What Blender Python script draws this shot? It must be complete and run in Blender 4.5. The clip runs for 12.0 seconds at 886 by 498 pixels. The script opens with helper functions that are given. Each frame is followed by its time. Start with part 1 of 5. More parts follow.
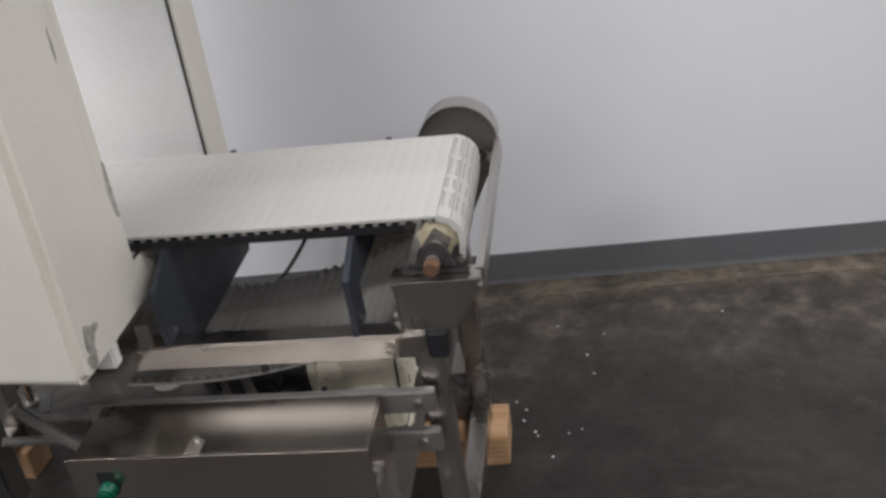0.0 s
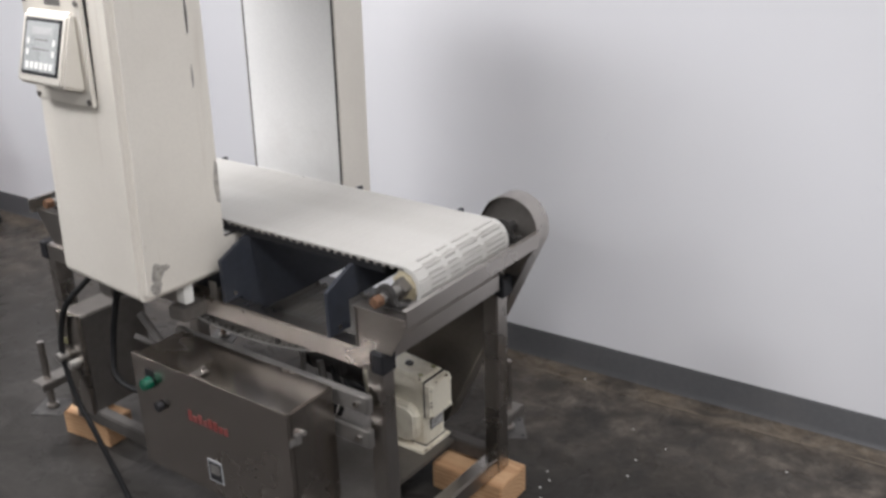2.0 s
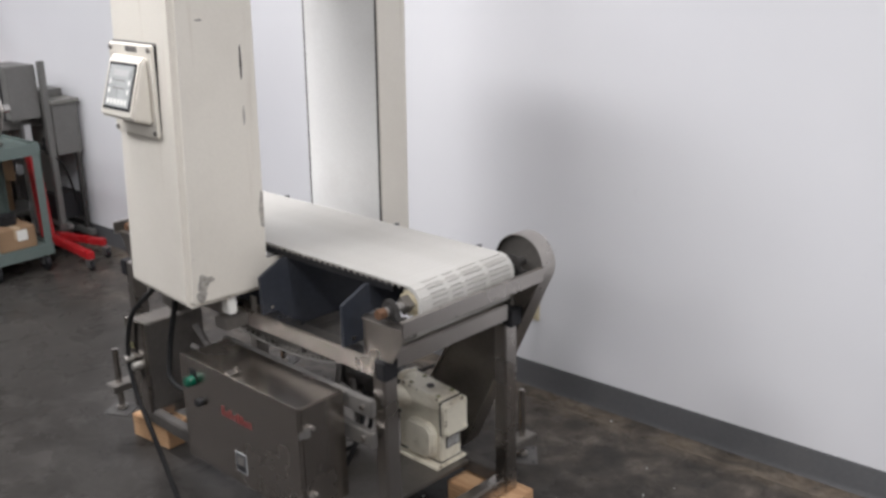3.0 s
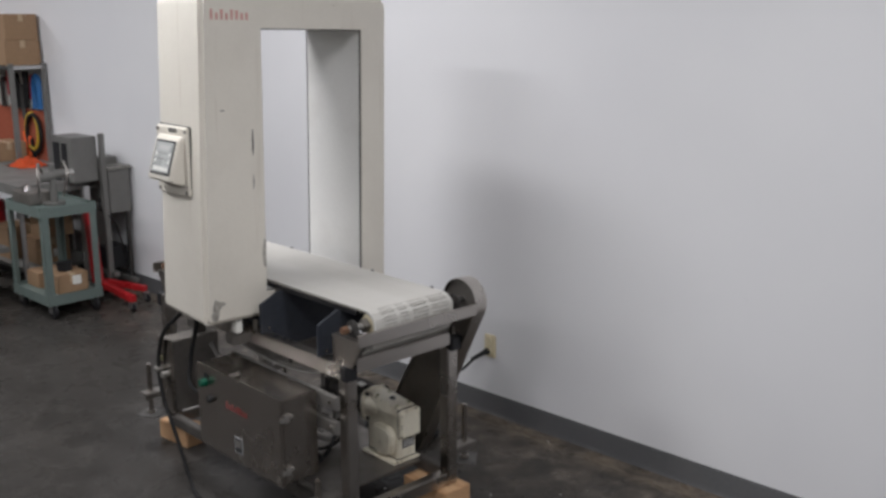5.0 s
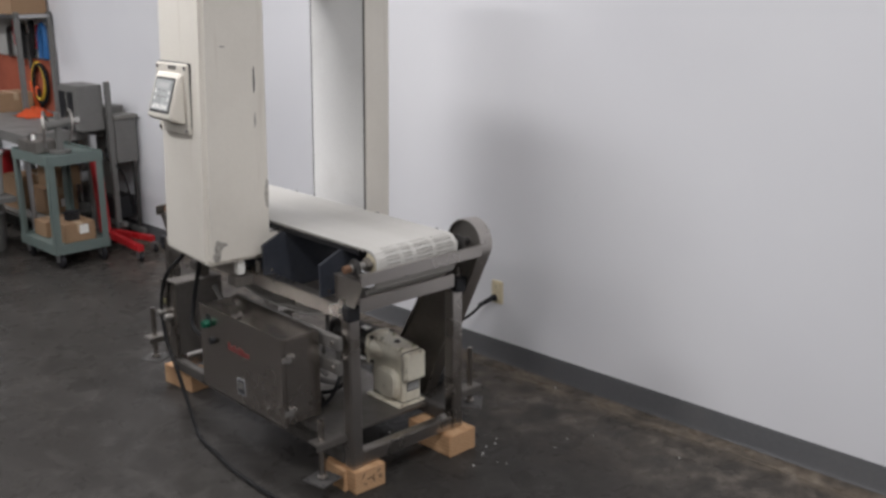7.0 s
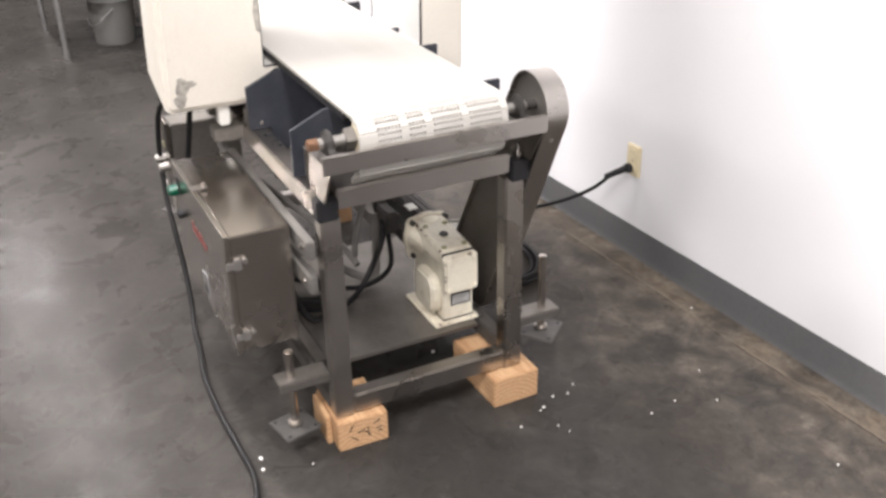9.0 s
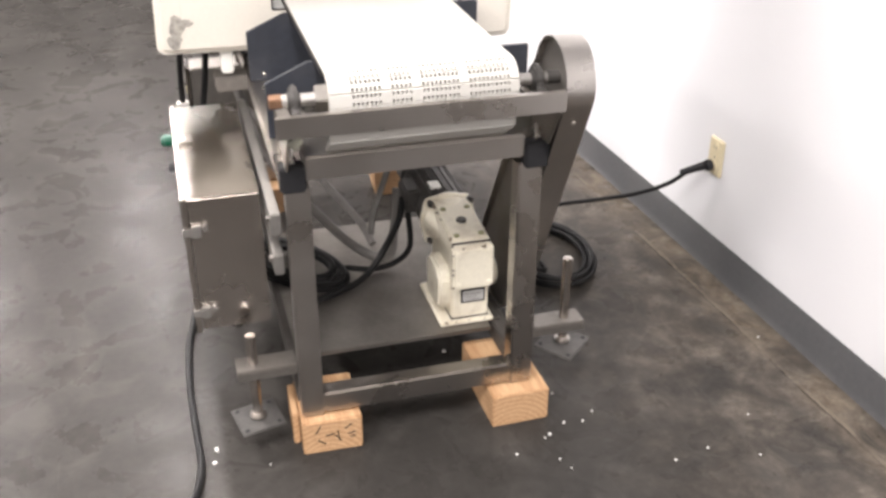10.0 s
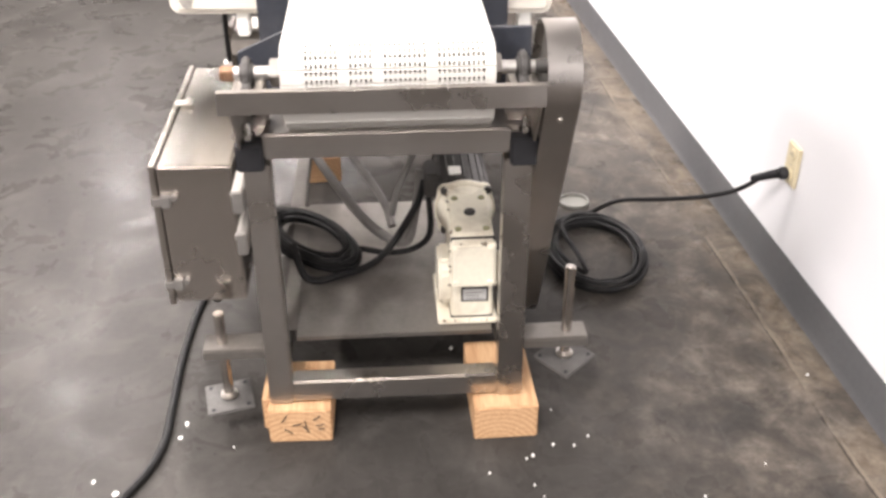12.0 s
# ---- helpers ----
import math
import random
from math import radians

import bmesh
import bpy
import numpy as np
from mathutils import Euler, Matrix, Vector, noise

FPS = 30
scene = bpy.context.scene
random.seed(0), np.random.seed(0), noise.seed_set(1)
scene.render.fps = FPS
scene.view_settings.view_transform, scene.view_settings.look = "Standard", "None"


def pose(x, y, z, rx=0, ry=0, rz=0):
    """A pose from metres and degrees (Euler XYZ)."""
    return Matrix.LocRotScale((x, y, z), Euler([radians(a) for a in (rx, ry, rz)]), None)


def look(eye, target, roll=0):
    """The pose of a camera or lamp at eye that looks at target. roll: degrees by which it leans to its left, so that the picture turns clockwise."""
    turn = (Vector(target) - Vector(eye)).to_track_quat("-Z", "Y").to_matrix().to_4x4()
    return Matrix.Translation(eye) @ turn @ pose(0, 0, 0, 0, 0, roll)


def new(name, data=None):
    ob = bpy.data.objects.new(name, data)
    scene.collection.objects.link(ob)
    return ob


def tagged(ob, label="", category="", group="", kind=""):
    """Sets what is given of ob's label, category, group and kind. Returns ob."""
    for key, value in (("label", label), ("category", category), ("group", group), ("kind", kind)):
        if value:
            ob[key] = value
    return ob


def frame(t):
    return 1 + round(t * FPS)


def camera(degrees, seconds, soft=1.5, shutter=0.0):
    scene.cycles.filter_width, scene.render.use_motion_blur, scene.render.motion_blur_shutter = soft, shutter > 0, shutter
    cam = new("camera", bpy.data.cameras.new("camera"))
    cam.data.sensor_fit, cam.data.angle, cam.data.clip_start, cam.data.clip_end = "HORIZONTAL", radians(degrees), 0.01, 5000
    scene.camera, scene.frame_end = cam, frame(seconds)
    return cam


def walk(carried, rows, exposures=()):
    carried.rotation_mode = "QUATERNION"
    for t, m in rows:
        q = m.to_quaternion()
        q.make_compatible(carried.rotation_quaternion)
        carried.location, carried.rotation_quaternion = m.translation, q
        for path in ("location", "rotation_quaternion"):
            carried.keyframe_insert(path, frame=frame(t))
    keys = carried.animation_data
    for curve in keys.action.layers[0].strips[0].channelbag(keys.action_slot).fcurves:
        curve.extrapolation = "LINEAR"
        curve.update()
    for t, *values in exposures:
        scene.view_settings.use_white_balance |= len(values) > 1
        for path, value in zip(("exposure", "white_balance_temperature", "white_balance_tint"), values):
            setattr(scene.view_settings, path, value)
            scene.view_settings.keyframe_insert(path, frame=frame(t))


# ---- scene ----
cam = camera(48.0, 12.0, soft=3.0)
PATH = [
    (0, (0.288, -1.491, 1.714), (-0.017, 0.238, 0.756), -8.6),
    (0.5, (0.624, -1.442, 1.736), (-0.083, 0.184, 0.811), -4.9),
    (1, (0.904, -1.446, 1.788), (-0.007, 0.126, 0.952), -2.6),
    (1.5, (1.118, -1.546, 1.788), (0.075, -0.043, 0.980), -1.0),
    (2, (1.351, -1.549, 1.816), (0.242, -0.068, 1.058), -1.9),
    (2.5, (1.589, -1.552, 1.803), (0.391, -0.116, 1.094), -0.8),
    (3, (1.790, -1.604, 1.787), (0.460, -0.238, 1.181), -1.4),
    (3.5, (2.066, -1.714, 1.843), (0.717, -0.339, 1.305), 0.7),
    (3.7, (2.169, -1.756, 1.850), (0.805, -0.379, 1.356), 0.6),
    (5.3, (2.668, -2.096, 1.923), (1.252, -0.756, 1.475), 0.1),
    (5.5, (2.683, -2.137, 1.923), (1.273, -0.786, 1.492), 0.2),
    (6, (2.713, -2.149, 1.933), (1.306, -0.795, 1.497), -0.2),
    (6.5, (2.694, -2.125, 1.877), (1.295, -0.768, 1.428), -0.3),
    (7, (2.621, -1.966, 1.823), (1.202, -0.660, 1.292), -0.2),
    (7.5, (2.532, -1.695, 1.763), (1.073, -0.491, 1.115), -0.0),
    (7.7, (2.499, -1.586, 1.739), (1.028, -0.433, 1.027), -1.9),
    (9.3, (1.938, -0.494, 1.618), (0.309, 0.194, 0.683), -1.1),
    (9.5, (1.927, -0.421, 1.575), (0.275, 0.209, 0.640), -1.4),
    (10, (1.803, -0.182, 1.526), (0.121, 0.297, 0.556), 0.3),
    (10.3, (1.735, -0.043, 1.546), (0.033, 0.355, 0.575), 0.1),
    (10.5, (1.704, 0.049, 1.551), (-0.003, 0.386, 0.565), 0.7),
    (11, (1.676, 0.234, 1.527), (-0.033, 0.360, 0.496), -0.2),
    (11.5, (1.682, 0.271, 1.501), (-0.020, 0.364, 0.453), -1.2),
    (12, (1.689, 0.271, 1.502), (-0.017, 0.382, 0.464), -0.1),
]
EXPOSURES = [(0.0, 0.05, 6350, 13), (1.0, 0.27, 6350, 13), (3.0, 0.30, 6350, 13), (3.7, 0.14, 6350, 13), (5.3, -0.18, 6350, 12), (6.6, -0.16, 6350, 13), (7.2, 0.0, 6400, 13), (7.7, 0.15, 6450, 13), (9.3, 1.50, 6750, 15), (10.5, 1.59, 6800, 15), (11.2, 1.74, 6830, 16), (12.0, 1.90, 6850, 16)]
walk(cam, [(t, look(eye, target, roll)) for t, eye, target, roll in PATH], EXPOSURES)

# ---- world and lights ----
world = bpy.data.worlds.new("world")
world.use_nodes = True
world.node_tree.nodes["Background"].inputs[0].default_value = (0.6, 0.65, 0.75, 1)
world.node_tree.nodes["Background"].inputs[1].default_value = 0.02
scene.world = world

LIGHTS = [(-7.2, -0.27, 40), (-4.3, -0.27, 26), (-1.4, -0.27, 46), (1.6, -0.27, 30), (4.6, -0.27, 40),
          (-7.0, -1.87, 34), (-4.3, -1.87, 30), (-1.65, -1.87, 50), (1.5, -1.87, 38), (4.6, -1.87, 40),
          (-7.2, -4.3, 34), (-4.3, -4.3, 30), (-1.4, -4.3, 40), (1.6, -4.3, 44), (4.6, -4.3, 40)]
LIGHT_Z = 3.2


# ---- materials ----
def nodes_of(name):
    m = bpy.data.materials.new(name)
    m.use_nodes = True
    nt = m.node_tree
    return m, nt, nt.nodes["Principled BSDF"]


def add(nt, kind, **inputs):
    n = nt.nodes.new(kind)
    for k, v in inputs.items():
        n.inputs[k].default_value = v
    return n


def ramp(nt, fac, stops):
    r = nt.nodes.new("ShaderNodeValToRGB")
    while len(r.color_ramp.elements) < len(stops):
        r.color_ramp.elements.new(0.5)
    for e, (p, c) in zip(r.color_ramp.elements, stops):
        e.position, e.color = p, (*c, 1) if len(c) == 3 else c
    nt.links.new(fac, r.inputs[0])
    return r.outputs[0]


def mixed(nt, fac, a, b, how="MIX"):
    m = nt.nodes.new("ShaderNodeMix")
    m.data_type, m.blend_type = "RGBA", how
    for slot, v in ((0, fac), (6, a), (7, b)):
        if isinstance(v, (int, float)):
            m.inputs[slot].default_value = v
        elif isinstance(v, tuple):
            m.inputs[slot].default_value = (*v, 1)
        else:
            nt.links.new(v, m.inputs[slot])
    return m.outputs[2]


def surface(name, base, rough=0.5, metal=0.0, grain=60.0, var=0.12, stain=None, amount=0.35, scale=4.0, bump=0.05, stretch=(1, 1, 1), gloss=0.12, spread=0.0):
    """Two scales of variation: fine grain, and stains or wear in larger patches."""
    m, nt, p = nodes_of(name)
    co = nt.nodes.new("ShaderNodeTexCoord")
    mp = nt.nodes.new("ShaderNodeMapping")
    mp.inputs["Scale"].default_value = stretch
    nt.links.new(co.outputs["Object"], mp.inputs[0])
    fine = add(nt, "ShaderNodeTexNoise", Scale=grain, Detail=4.0, Roughness=0.6)
    big = add(nt, "ShaderNodeTexNoise", Scale=scale, Detail=5.0, Roughness=0.6)
    nt.links.new(mp.outputs[0], fine.inputs["Vector"])
    nt.links.new(co.outputs["Object"], big.inputs["Vector"])
    lo = tuple(c * (1 - var) for c in base)
    hi = tuple(min(1, c * (1 + var)) for c in base)
    col = ramp(nt, fine.outputs[0], [(0.3, lo), (0.7, hi)])
    if stain:
        mask = ramp(nt, big.outputs[0], [(0.48, (0, 0, 0)), (0.72, (amount,) * 3)])
        col = mixed(nt, mask, col, stain)
    if spread:
        info = nt.nodes.new("ShaderNodeObjectInfo")
        tone = ramp(nt, info.outputs["Random"], [(0, (1 - spread,) * 3), (1, (1, 1, 1))])
        col = mixed(nt, 1.0, col, tone, "MULTIPLY")
    nt.links.new(col, p.inputs["Base Color"])
    rr = nt.nodes.new("ShaderNodeMapRange")
    rr.inputs[1].default_value, rr.inputs[2].default_value = 0.3, 0.7
    rr.inputs[3].default_value, rr.inputs[4].default_value = max(0.05, rough - gloss), min(1, rough + gloss)
    nt.links.new(big.outputs[0], rr.inputs[0])
    nt.links.new(rr.outputs[0], p.inputs["Roughness"])
    p.inputs["Metallic"].default_value = metal
    b = add(nt, "ShaderNodeBump", Strength=bump, Distance=0.002)
    nt.links.new(fine.outputs[0], b.inputs["Height"])
    nt.links.new(b.outputs[0], p.inputs["Normal"])
    return m


STEEL = surface("brushed_stainless", (0.455, 0.428, 0.40), 0.33, 1.0, 90, 0.12, (0.37, 0.35, 0.33), 0.35, 6, 0.015, (1, 14, 14))
STEEL_CAB = surface("brushed_stainless_sheet", (0.455, 0.42, 0.386), 0.25, 1.0, 70, 0.10, (0.36, 0.33, 0.305), 0.5, 4, 0.012, (1, 12, 12), gloss=0.05)
STEEL_DARK = surface("dull_steel", (0.275, 0.258, 0.24), 0.58, 1.0, 60, 0.06, (0.17, 0.15, 0.13), 0.5, 4, 0.02)
BRIGHT = surface("machined_steel", (0.66, 0.64, 0.61), 0.22, 1.0, 120, 0.06, None, bump=0.02)
ROUGH_STEEL = surface("dark_rough_steel", (0.135, 0.125, 0.115), 0.68, 0.7, 60, 0.12, (0.07, 0.06, 0.05), 0.6, 7, 0.05)
IRON = surface("cast_iron_grey", (0.075, 0.071, 0.068), 0.55, 0.6, 90, 0.2, (0.05, 0.045, 0.04), 0.5, 12, 0.2)
STEEL_LIGHT = surface("pale_steel", (0.40, 0.385, 0.365), 0.48, 0.9, 80, 0.08, (0.36, 0.34, 0.31), 0.4, 8, 0.04)
COPPER = surface("rusted_nut", (0.23, 0.13, 0.08), 0.55, 0.6, 120, 0.3, (0.13, 0.07, 0.04), 0.6, 30, 0.2)
CREAM = surface("cream_enamel", (0.73, 0.69, 0.615), 0.42, 0.0, 150, 0.03, (0.60, 0.56, 0.49), 0.35, 3.0, 0.05)
CREAM_IN = surface("cream_liner", (0.75, 0.745, 0.725), 0.45, 0.0, 120, 0.03, (0.58, 0.56, 0.53), 0.5, 2.5, 0.05)
CREAM_GB = surface("chipped_cream_paint", (0.78, 0.735, 0.61), 0.45, 0.0, 90, 0.05, (0.40, 0.33, 0.24), 0.7, 11, 0.2)
# shade on the belt's inner side, put into a darker plastic
BELT_SHADE = surface("shaded_belt_underside", (0.25, 0.235, 0.213), 0.55, 0.0, 60, 0.1, (0.16, 0.14, 0.12), 0.5, 6, 0.1)
BELT = surface("cream_plastic_belt", (0.535, 0.52, 0.485), 0.5, 0.0, 200, 0.04, (0.45, 0.435, 0.40), 0.5, 5, 0.1, spread=0.025)
SPROCKET = surface("yellowed_plastic", (0.60, 0.54, 0.39), 0.5, 0.0, 80, 0.12, (0.35, 0.26, 0.12), 0.6, 20, 0.2)
NAVY = surface("dark_slate_plastic", (0.028, 0.032, 0.042), 0.5, 0.0, 60, 0.15, (0.06, 0.06, 0.065), 0.5, 8, 0.08)
RUBBER = surface("black_plastic", (0.018, 0.018, 0.02), 0.45, 0.0, 120, 0.2, None, bump=0.1)
CABLE = surface("black_cable", (0.012, 0.012, 0.0125), 0.5, 0.0, 80, 0.2, (0.032, 0.030, 0.028), 0.5, 20, 0.05)
GREYTUBE = surface("grey_conduit", (0.17, 0.16, 0.15), 0.5, 0.0, 80, 0.15, (0.06, 0.055, 0.05), 0.5, 20, 0.05)
GASKET = surface("dirty_gasket", (0.035, 0.032, 0.03), 0.7, 0.0, 60, 0.3, (0.20, 0.18, 0.155), 0.6, 22, 0.1)
PAD = surface("oily_steel_plate", (0.12, 0.115, 0.11), 0.5, 0.5, 60, 0.2, (0.07, 0.065, 0.06), 0.5, 14, 0.1)
BARE = surface("bare_primer", (0.20, 0.155, 0.11), 0.7, 0.1, 90, 0.3, (0.10, 0.075, 0.055), 0.6, 40, 0.1)
SCUFF = surface("bare_scuff", (0.34, 0.32, 0.29), 0.6, 0.2, 90, 0.3, (0.58, 0.55, 0.47), 0.7, 40, 0.05)
# shade inside the belt's hinge slots, put into the colour
SLOT_SHADE = surface("slot_shade", (0.065, 0.057, 0.048), 0.8, 0.0, 60, 0.3, (0.10, 0.085, 0.065), 0.6, 40, 0.1)
REDPRINT = surface("faded_red_print", (0.62, 0.33, 0.29), 0.6, 0.0, 150, 0.15, (0.68, 0.55, 0.50), 0.6, 60, 0.02)
REDCAB = surface("red_print", (0.20, 0.042, 0.038), 0.5, 0.0, 150, 0.2, (0.22, 0.12, 0.11), 0.6, 40, 0.02)
GREEN = surface("green_button", (0.0, 0.075, 0.042), 0.3, 0.0, 60, 0.1, None)
OFFWHITE = surface("dull_white_plastic", (0.46, 0.46, 0.45), 0.5, 0.0, 60, 0.06, (0.34, 0.33, 0.31), 0.4, 5, 0.03)
WHITE = surface("white_plastic", (0.78, 0.77, 0.73), 0.4, 0.0, 100, 0.03, None)
LCD = surface("grey_panel", (0.36, 0.37, 0.36), 0.3, 0.0, 80, 0.06, None)
LABEL = surface("silver_label", (0.52, 0.53, 0.54), 0.35, 0.3, 80, 0.1, None)
HAZY = surface("cloudy_plastic", (0.20, 0.195, 0.175), 0.35, 0.0, 60, 0.1, (0.13, 0.125, 0.115), 0.5, 20, 0.05)
IVORY = surface("ivory_plastic", (0.66, 0.58, 0.40), 0.4, 0.0, 80, 0.04, None)
BASE = surface("grey_vinyl_base", (0.074, 0.074, 0.077), 0.55, 0.0, 60, 0.08, (0.105, 0.10, 0.097), 0.4, 3, 0.05)
CHIP = surface("white_flake", (0.72, 0.71, 0.68), 0.7, 0.0, 60, 0.05, None)
CARTGREEN = surface("grey_green_paint", (0.125, 0.162, 0.150), 0.45, 0.0, 60, 0.08, (0.17, 0.18, 0.165), 0.4, 6, 0.05)
BENCHTOP = surface("worn_grey_steel", (0.22, 0.215, 0.205), 0.5, 0.4, 50, 0.1, (0.18, 0.17, 0.16), 0.5, 5, 0.05)
GREYBOX = surface("grey_enamel", (0.17, 0.167, 0.158), 0.5, 0.2, 60, 0.06, (0.12, 0.115, 0.11), 0.4, 3, 0.04)
ALU = surface("aluminium", (0.50, 0.50, 0.50), 0.35, 0.9, 80, 0.06, None)
CARD = surface("cardboard", (0.30, 0.19, 0.11), 0.8, 0.0, 40, 0.08, (0.28, 0.18, 0.10), 0.5, 5, 0.08)
TAPE = surface("packing_tape", (0.46, 0.34, 0.22), 0.3, 0.0, 40, 0.06, None)
RED = surface("red_enamel", (0.42, 0.018, 0.022), 0.35, 0.0, 60, 0.1, (0.30, 0.02, 0.02), 0.5, 8, 0.03)
ORANGE = surface("orange_cloth", (0.80, 0.13, 0.035), 0.85, 0.0, 60, 0.15, None, bump=0.3)
BLUE = surface("blue_plastic", (0.03, 0.14, 0.36), 0.45, 0.0, 60, 0.15, None)
YELLOW = surface("yellow_cord", (0.55, 0.36, 0.03), 0.5, 0.0, 60, 0.15, None)
BROWNRED = surface("rust_red_board", (0.34, 0.085, 0.045), 0.7, 0.0, 30, 0.12, (0.2, 0.05, 0.03), 0.5, 4, 0.05)
UNSEEN_WALL = surface("unseen_wall_grey", (0.22, 0.22, 0.22), 0.7, 0.0, 20, 0.08, (0.16, 0.155, 0.15), 0.5, 1.2, 0.1)
TILE = surface("ceiling_grey_white", (0.48, 0.48, 0.48), 0.9, 0.0, 120, 0.05, None)
OILED = surface("oil_plug_brass", (0.30, 0.29, 0.16), 0.45, 0.3, 60, 0.2, None)


def wall_paint():
    m, nt, p = nodes_of("white_wall_paint")
    co = nt.nodes.new("ShaderNodeTexCoord")
    big = add(nt, "ShaderNodeTexNoise", Scale=0.9, Detail=4.0)
    fine = add(nt, "ShaderNodeTexNoise", Scale=220.0, Detail=3.0)
    for n in (big, fine):
        nt.links.new(co.outputs["Object"], n.inputs["Vector"])
    col = ramp(nt, big.outputs[0], [(0.3, (0.72, 0.72, 0.745)), (0.7, (0.77, 0.77, 0.785))])
    scuffs = add(nt, "ShaderNodeTexNoise", Scale=7.0, Detail=8.0, Roughness=0.75)
    nt.links.new(co.outputs["Object"], scuffs.inputs["Vector"])
    col = mixed(nt, ramp(nt, scuffs.outputs[0], [(0.66, (0, 0, 0)), (0.78, (0.25,) * 3)]), col, (0.5, 0.5, 0.5))
    nt.links.new(col, p.inputs["Base Color"])
    p.inputs["Roughness"].default_value = 0.55
    b = add(nt, "ShaderNodeBump", Strength=0.12, Distance=0.002)
    nt.links.new(fine.outputs[0], b.inputs["Height"])
    nt.links.new(b.outputs[0], p.inputs["Normal"])
    return m


def sep_scaled(nt, socket, low, high):
    r = nt.nodes.new("ShaderNodeMapRange")
    r.inputs[1].default_value, r.inputs[2].default_value = low, high
    nt.links.new(socket, r.inputs[0])
    return r.outputs[0]


def concrete():
    m, nt, p = nodes_of("polished_stained_concrete")
    co = nt.nodes.new("ShaderNodeTexCoord")
    sep = nt.nodes.new("ShaderNodeSeparateXYZ")
    nt.links.new(co.outputs["Object"], sep.inputs[0])

    def noise_tex(scale, detail=6.0, rough=0.6, dist=0.0):
        n = add(nt, "ShaderNodeTexNoise", Scale=scale, Detail=detail, Roughness=rough, Distortion=dist)
        nt.links.new(co.outputs["Object"], n.inputs["Vector"])
        return n.outputs[0]

    big = mixed(nt, 0.5, noise_tex(0.9, 6, 0.6, 0.5), noise_tex(3.1, 9, 0.7, 0.9))
    col = ramp(nt, big, [(0.34, (0.0245, 0.0226, 0.0205)), (0.5, (0.0405, 0.0376, 0.0345)), (0.66, (0.066, 0.0615, 0.0568))])
    col = mixed(nt, 0.22, col, ramp(nt, noise_tex(38, 5), [(0.35, (0.022, 0.0204, 0.019)), (0.68, (0.064, 0.0597, 0.0555))]))
    # dark oil spots and pale scratches
    col = mixed(nt, ramp(nt, noise_tex(9, 7, 0.7), [(0.66, (0, 0, 0)), (0.76, (0.25,) * 3)]), col, (0.016, 0.027, 0.026))
    col = mixed(nt, ramp(nt, noise_tex(5, 7, 0.62, 1.6), [(0.50, (0, 0, 0)), (0.74, (0.5,) * 3)]), col, (0.085, 0.079, 0.0725))
    # small dark specks trodden into the surface
    for scale, edge, tone, amount in ((17, 0.07, (0.012, 0.012, 0.012), 0.7), (9, 0.05, (0.012, 0.013, 0.013), 0.8)):
        cell = add(nt, "ShaderNodeTexVoronoi", Scale=scale)
        nt.links.new(co.outputs["Object"], cell.inputs["Vector"])
        spot = ramp(nt, cell.outputs["Distance"], [(0.0, (amount,) * 3), (edge, (amount,) * 3), (edge + 0.03, (0, 0, 0))])
        some = ramp(nt, cell.outputs["Color"], [(0.80, (0, 0, 0)), (0.83, (1, 1, 1))])
        keep = nt.nodes.new("ShaderNodeMath")
        keep.operation = "MULTIPLY"
        nt.links.new(spot, keep.inputs[0])
        nt.links.new(some, keep.inputs[1])
        col = mixed(nt, keep.outputs[0], col, tone)
    # long fine scratches, two ways
    for turn, stretch in ((0.5, (1.2, 60, 1)), (-0.9, (1.5, 75, 1))):
        scratch_map = nt.nodes.new("ShaderNodeMapping")
        scratch_map.inputs["Rotation"].default_value = (0, 0, turn)
        scratch_map.inputs["Scale"].default_value = stretch
        nt.links.new(co.outputs["Object"], scratch_map.inputs[0])
        n = add(nt, "ShaderNodeTexNoise", Scale=1.0, Detail=4.0, Roughness=0.6, Distortion=0.3)
        nt.links.new(scratch_map.outputs[0], n.inputs["Vector"])
        col = mixed(nt, ramp(nt, n.outputs[0], [(0.66, (0, 0, 0)), (0.74, (0.22,) * 3)]), col, (0.10, 0.094, 0.087))
    # a brown band of old adhesive along the wall
    near = nt.nodes.new("ShaderNodeMapRange")
    near.inputs[1].default_value, near.inputs[2].default_value = 0.60, 1.12
    nt.links.new(sep.outputs[1], near.inputs[0])
    patch = ramp(nt, noise_tex(5.5, 9, 0.7, 0.8), [(0.36, (0, 0, 0)), (0.60, (0.9,) * 3)])
    mul = nt.nodes.new("ShaderNodeMath")
    mul.operation = "MULTIPLY"
    nt.links.new(near.outputs[0], mul.inputs[0])
    nt.links.new(patch, mul.inputs[1])
    col = mixed(nt, mul.outputs[0], col, ramp(nt, noise_tex(11, 8, 0.7), [(0.35, (0.056, 0.048, 0.041)), (0.5, (0.098, 0.084, 0.071)), (0.68, (0.19, 0.164, 0.137))]))
    # paler scraped patches of it, a hand's width from the wall
    strip = ramp(nt, sep_scaled(nt, sep.outputs[1], 1.16, 1.36), [(0.15, (0, 0, 0)), (0.5, (1, 1, 1)), (0.75, (1, 1, 1)), (0.95, (0.2,) * 3)])
    scraped = ramp(nt, noise_tex(4.5, 9, 0.72, 1.0), [(0.38, (0, 0, 0)), (0.58, (0.9,) * 3)])
    col = mixed(nt, mixed(nt, 1.0, strip, scraped, "MULTIPLY"), col, ramp(nt, noise_tex(17, 8, 0.7), [(0.35, (0.11, 0.088, 0.067)), (0.55, (0.185, 0.152, 0.118)), (0.7, (0.28, 0.245, 0.20))]))
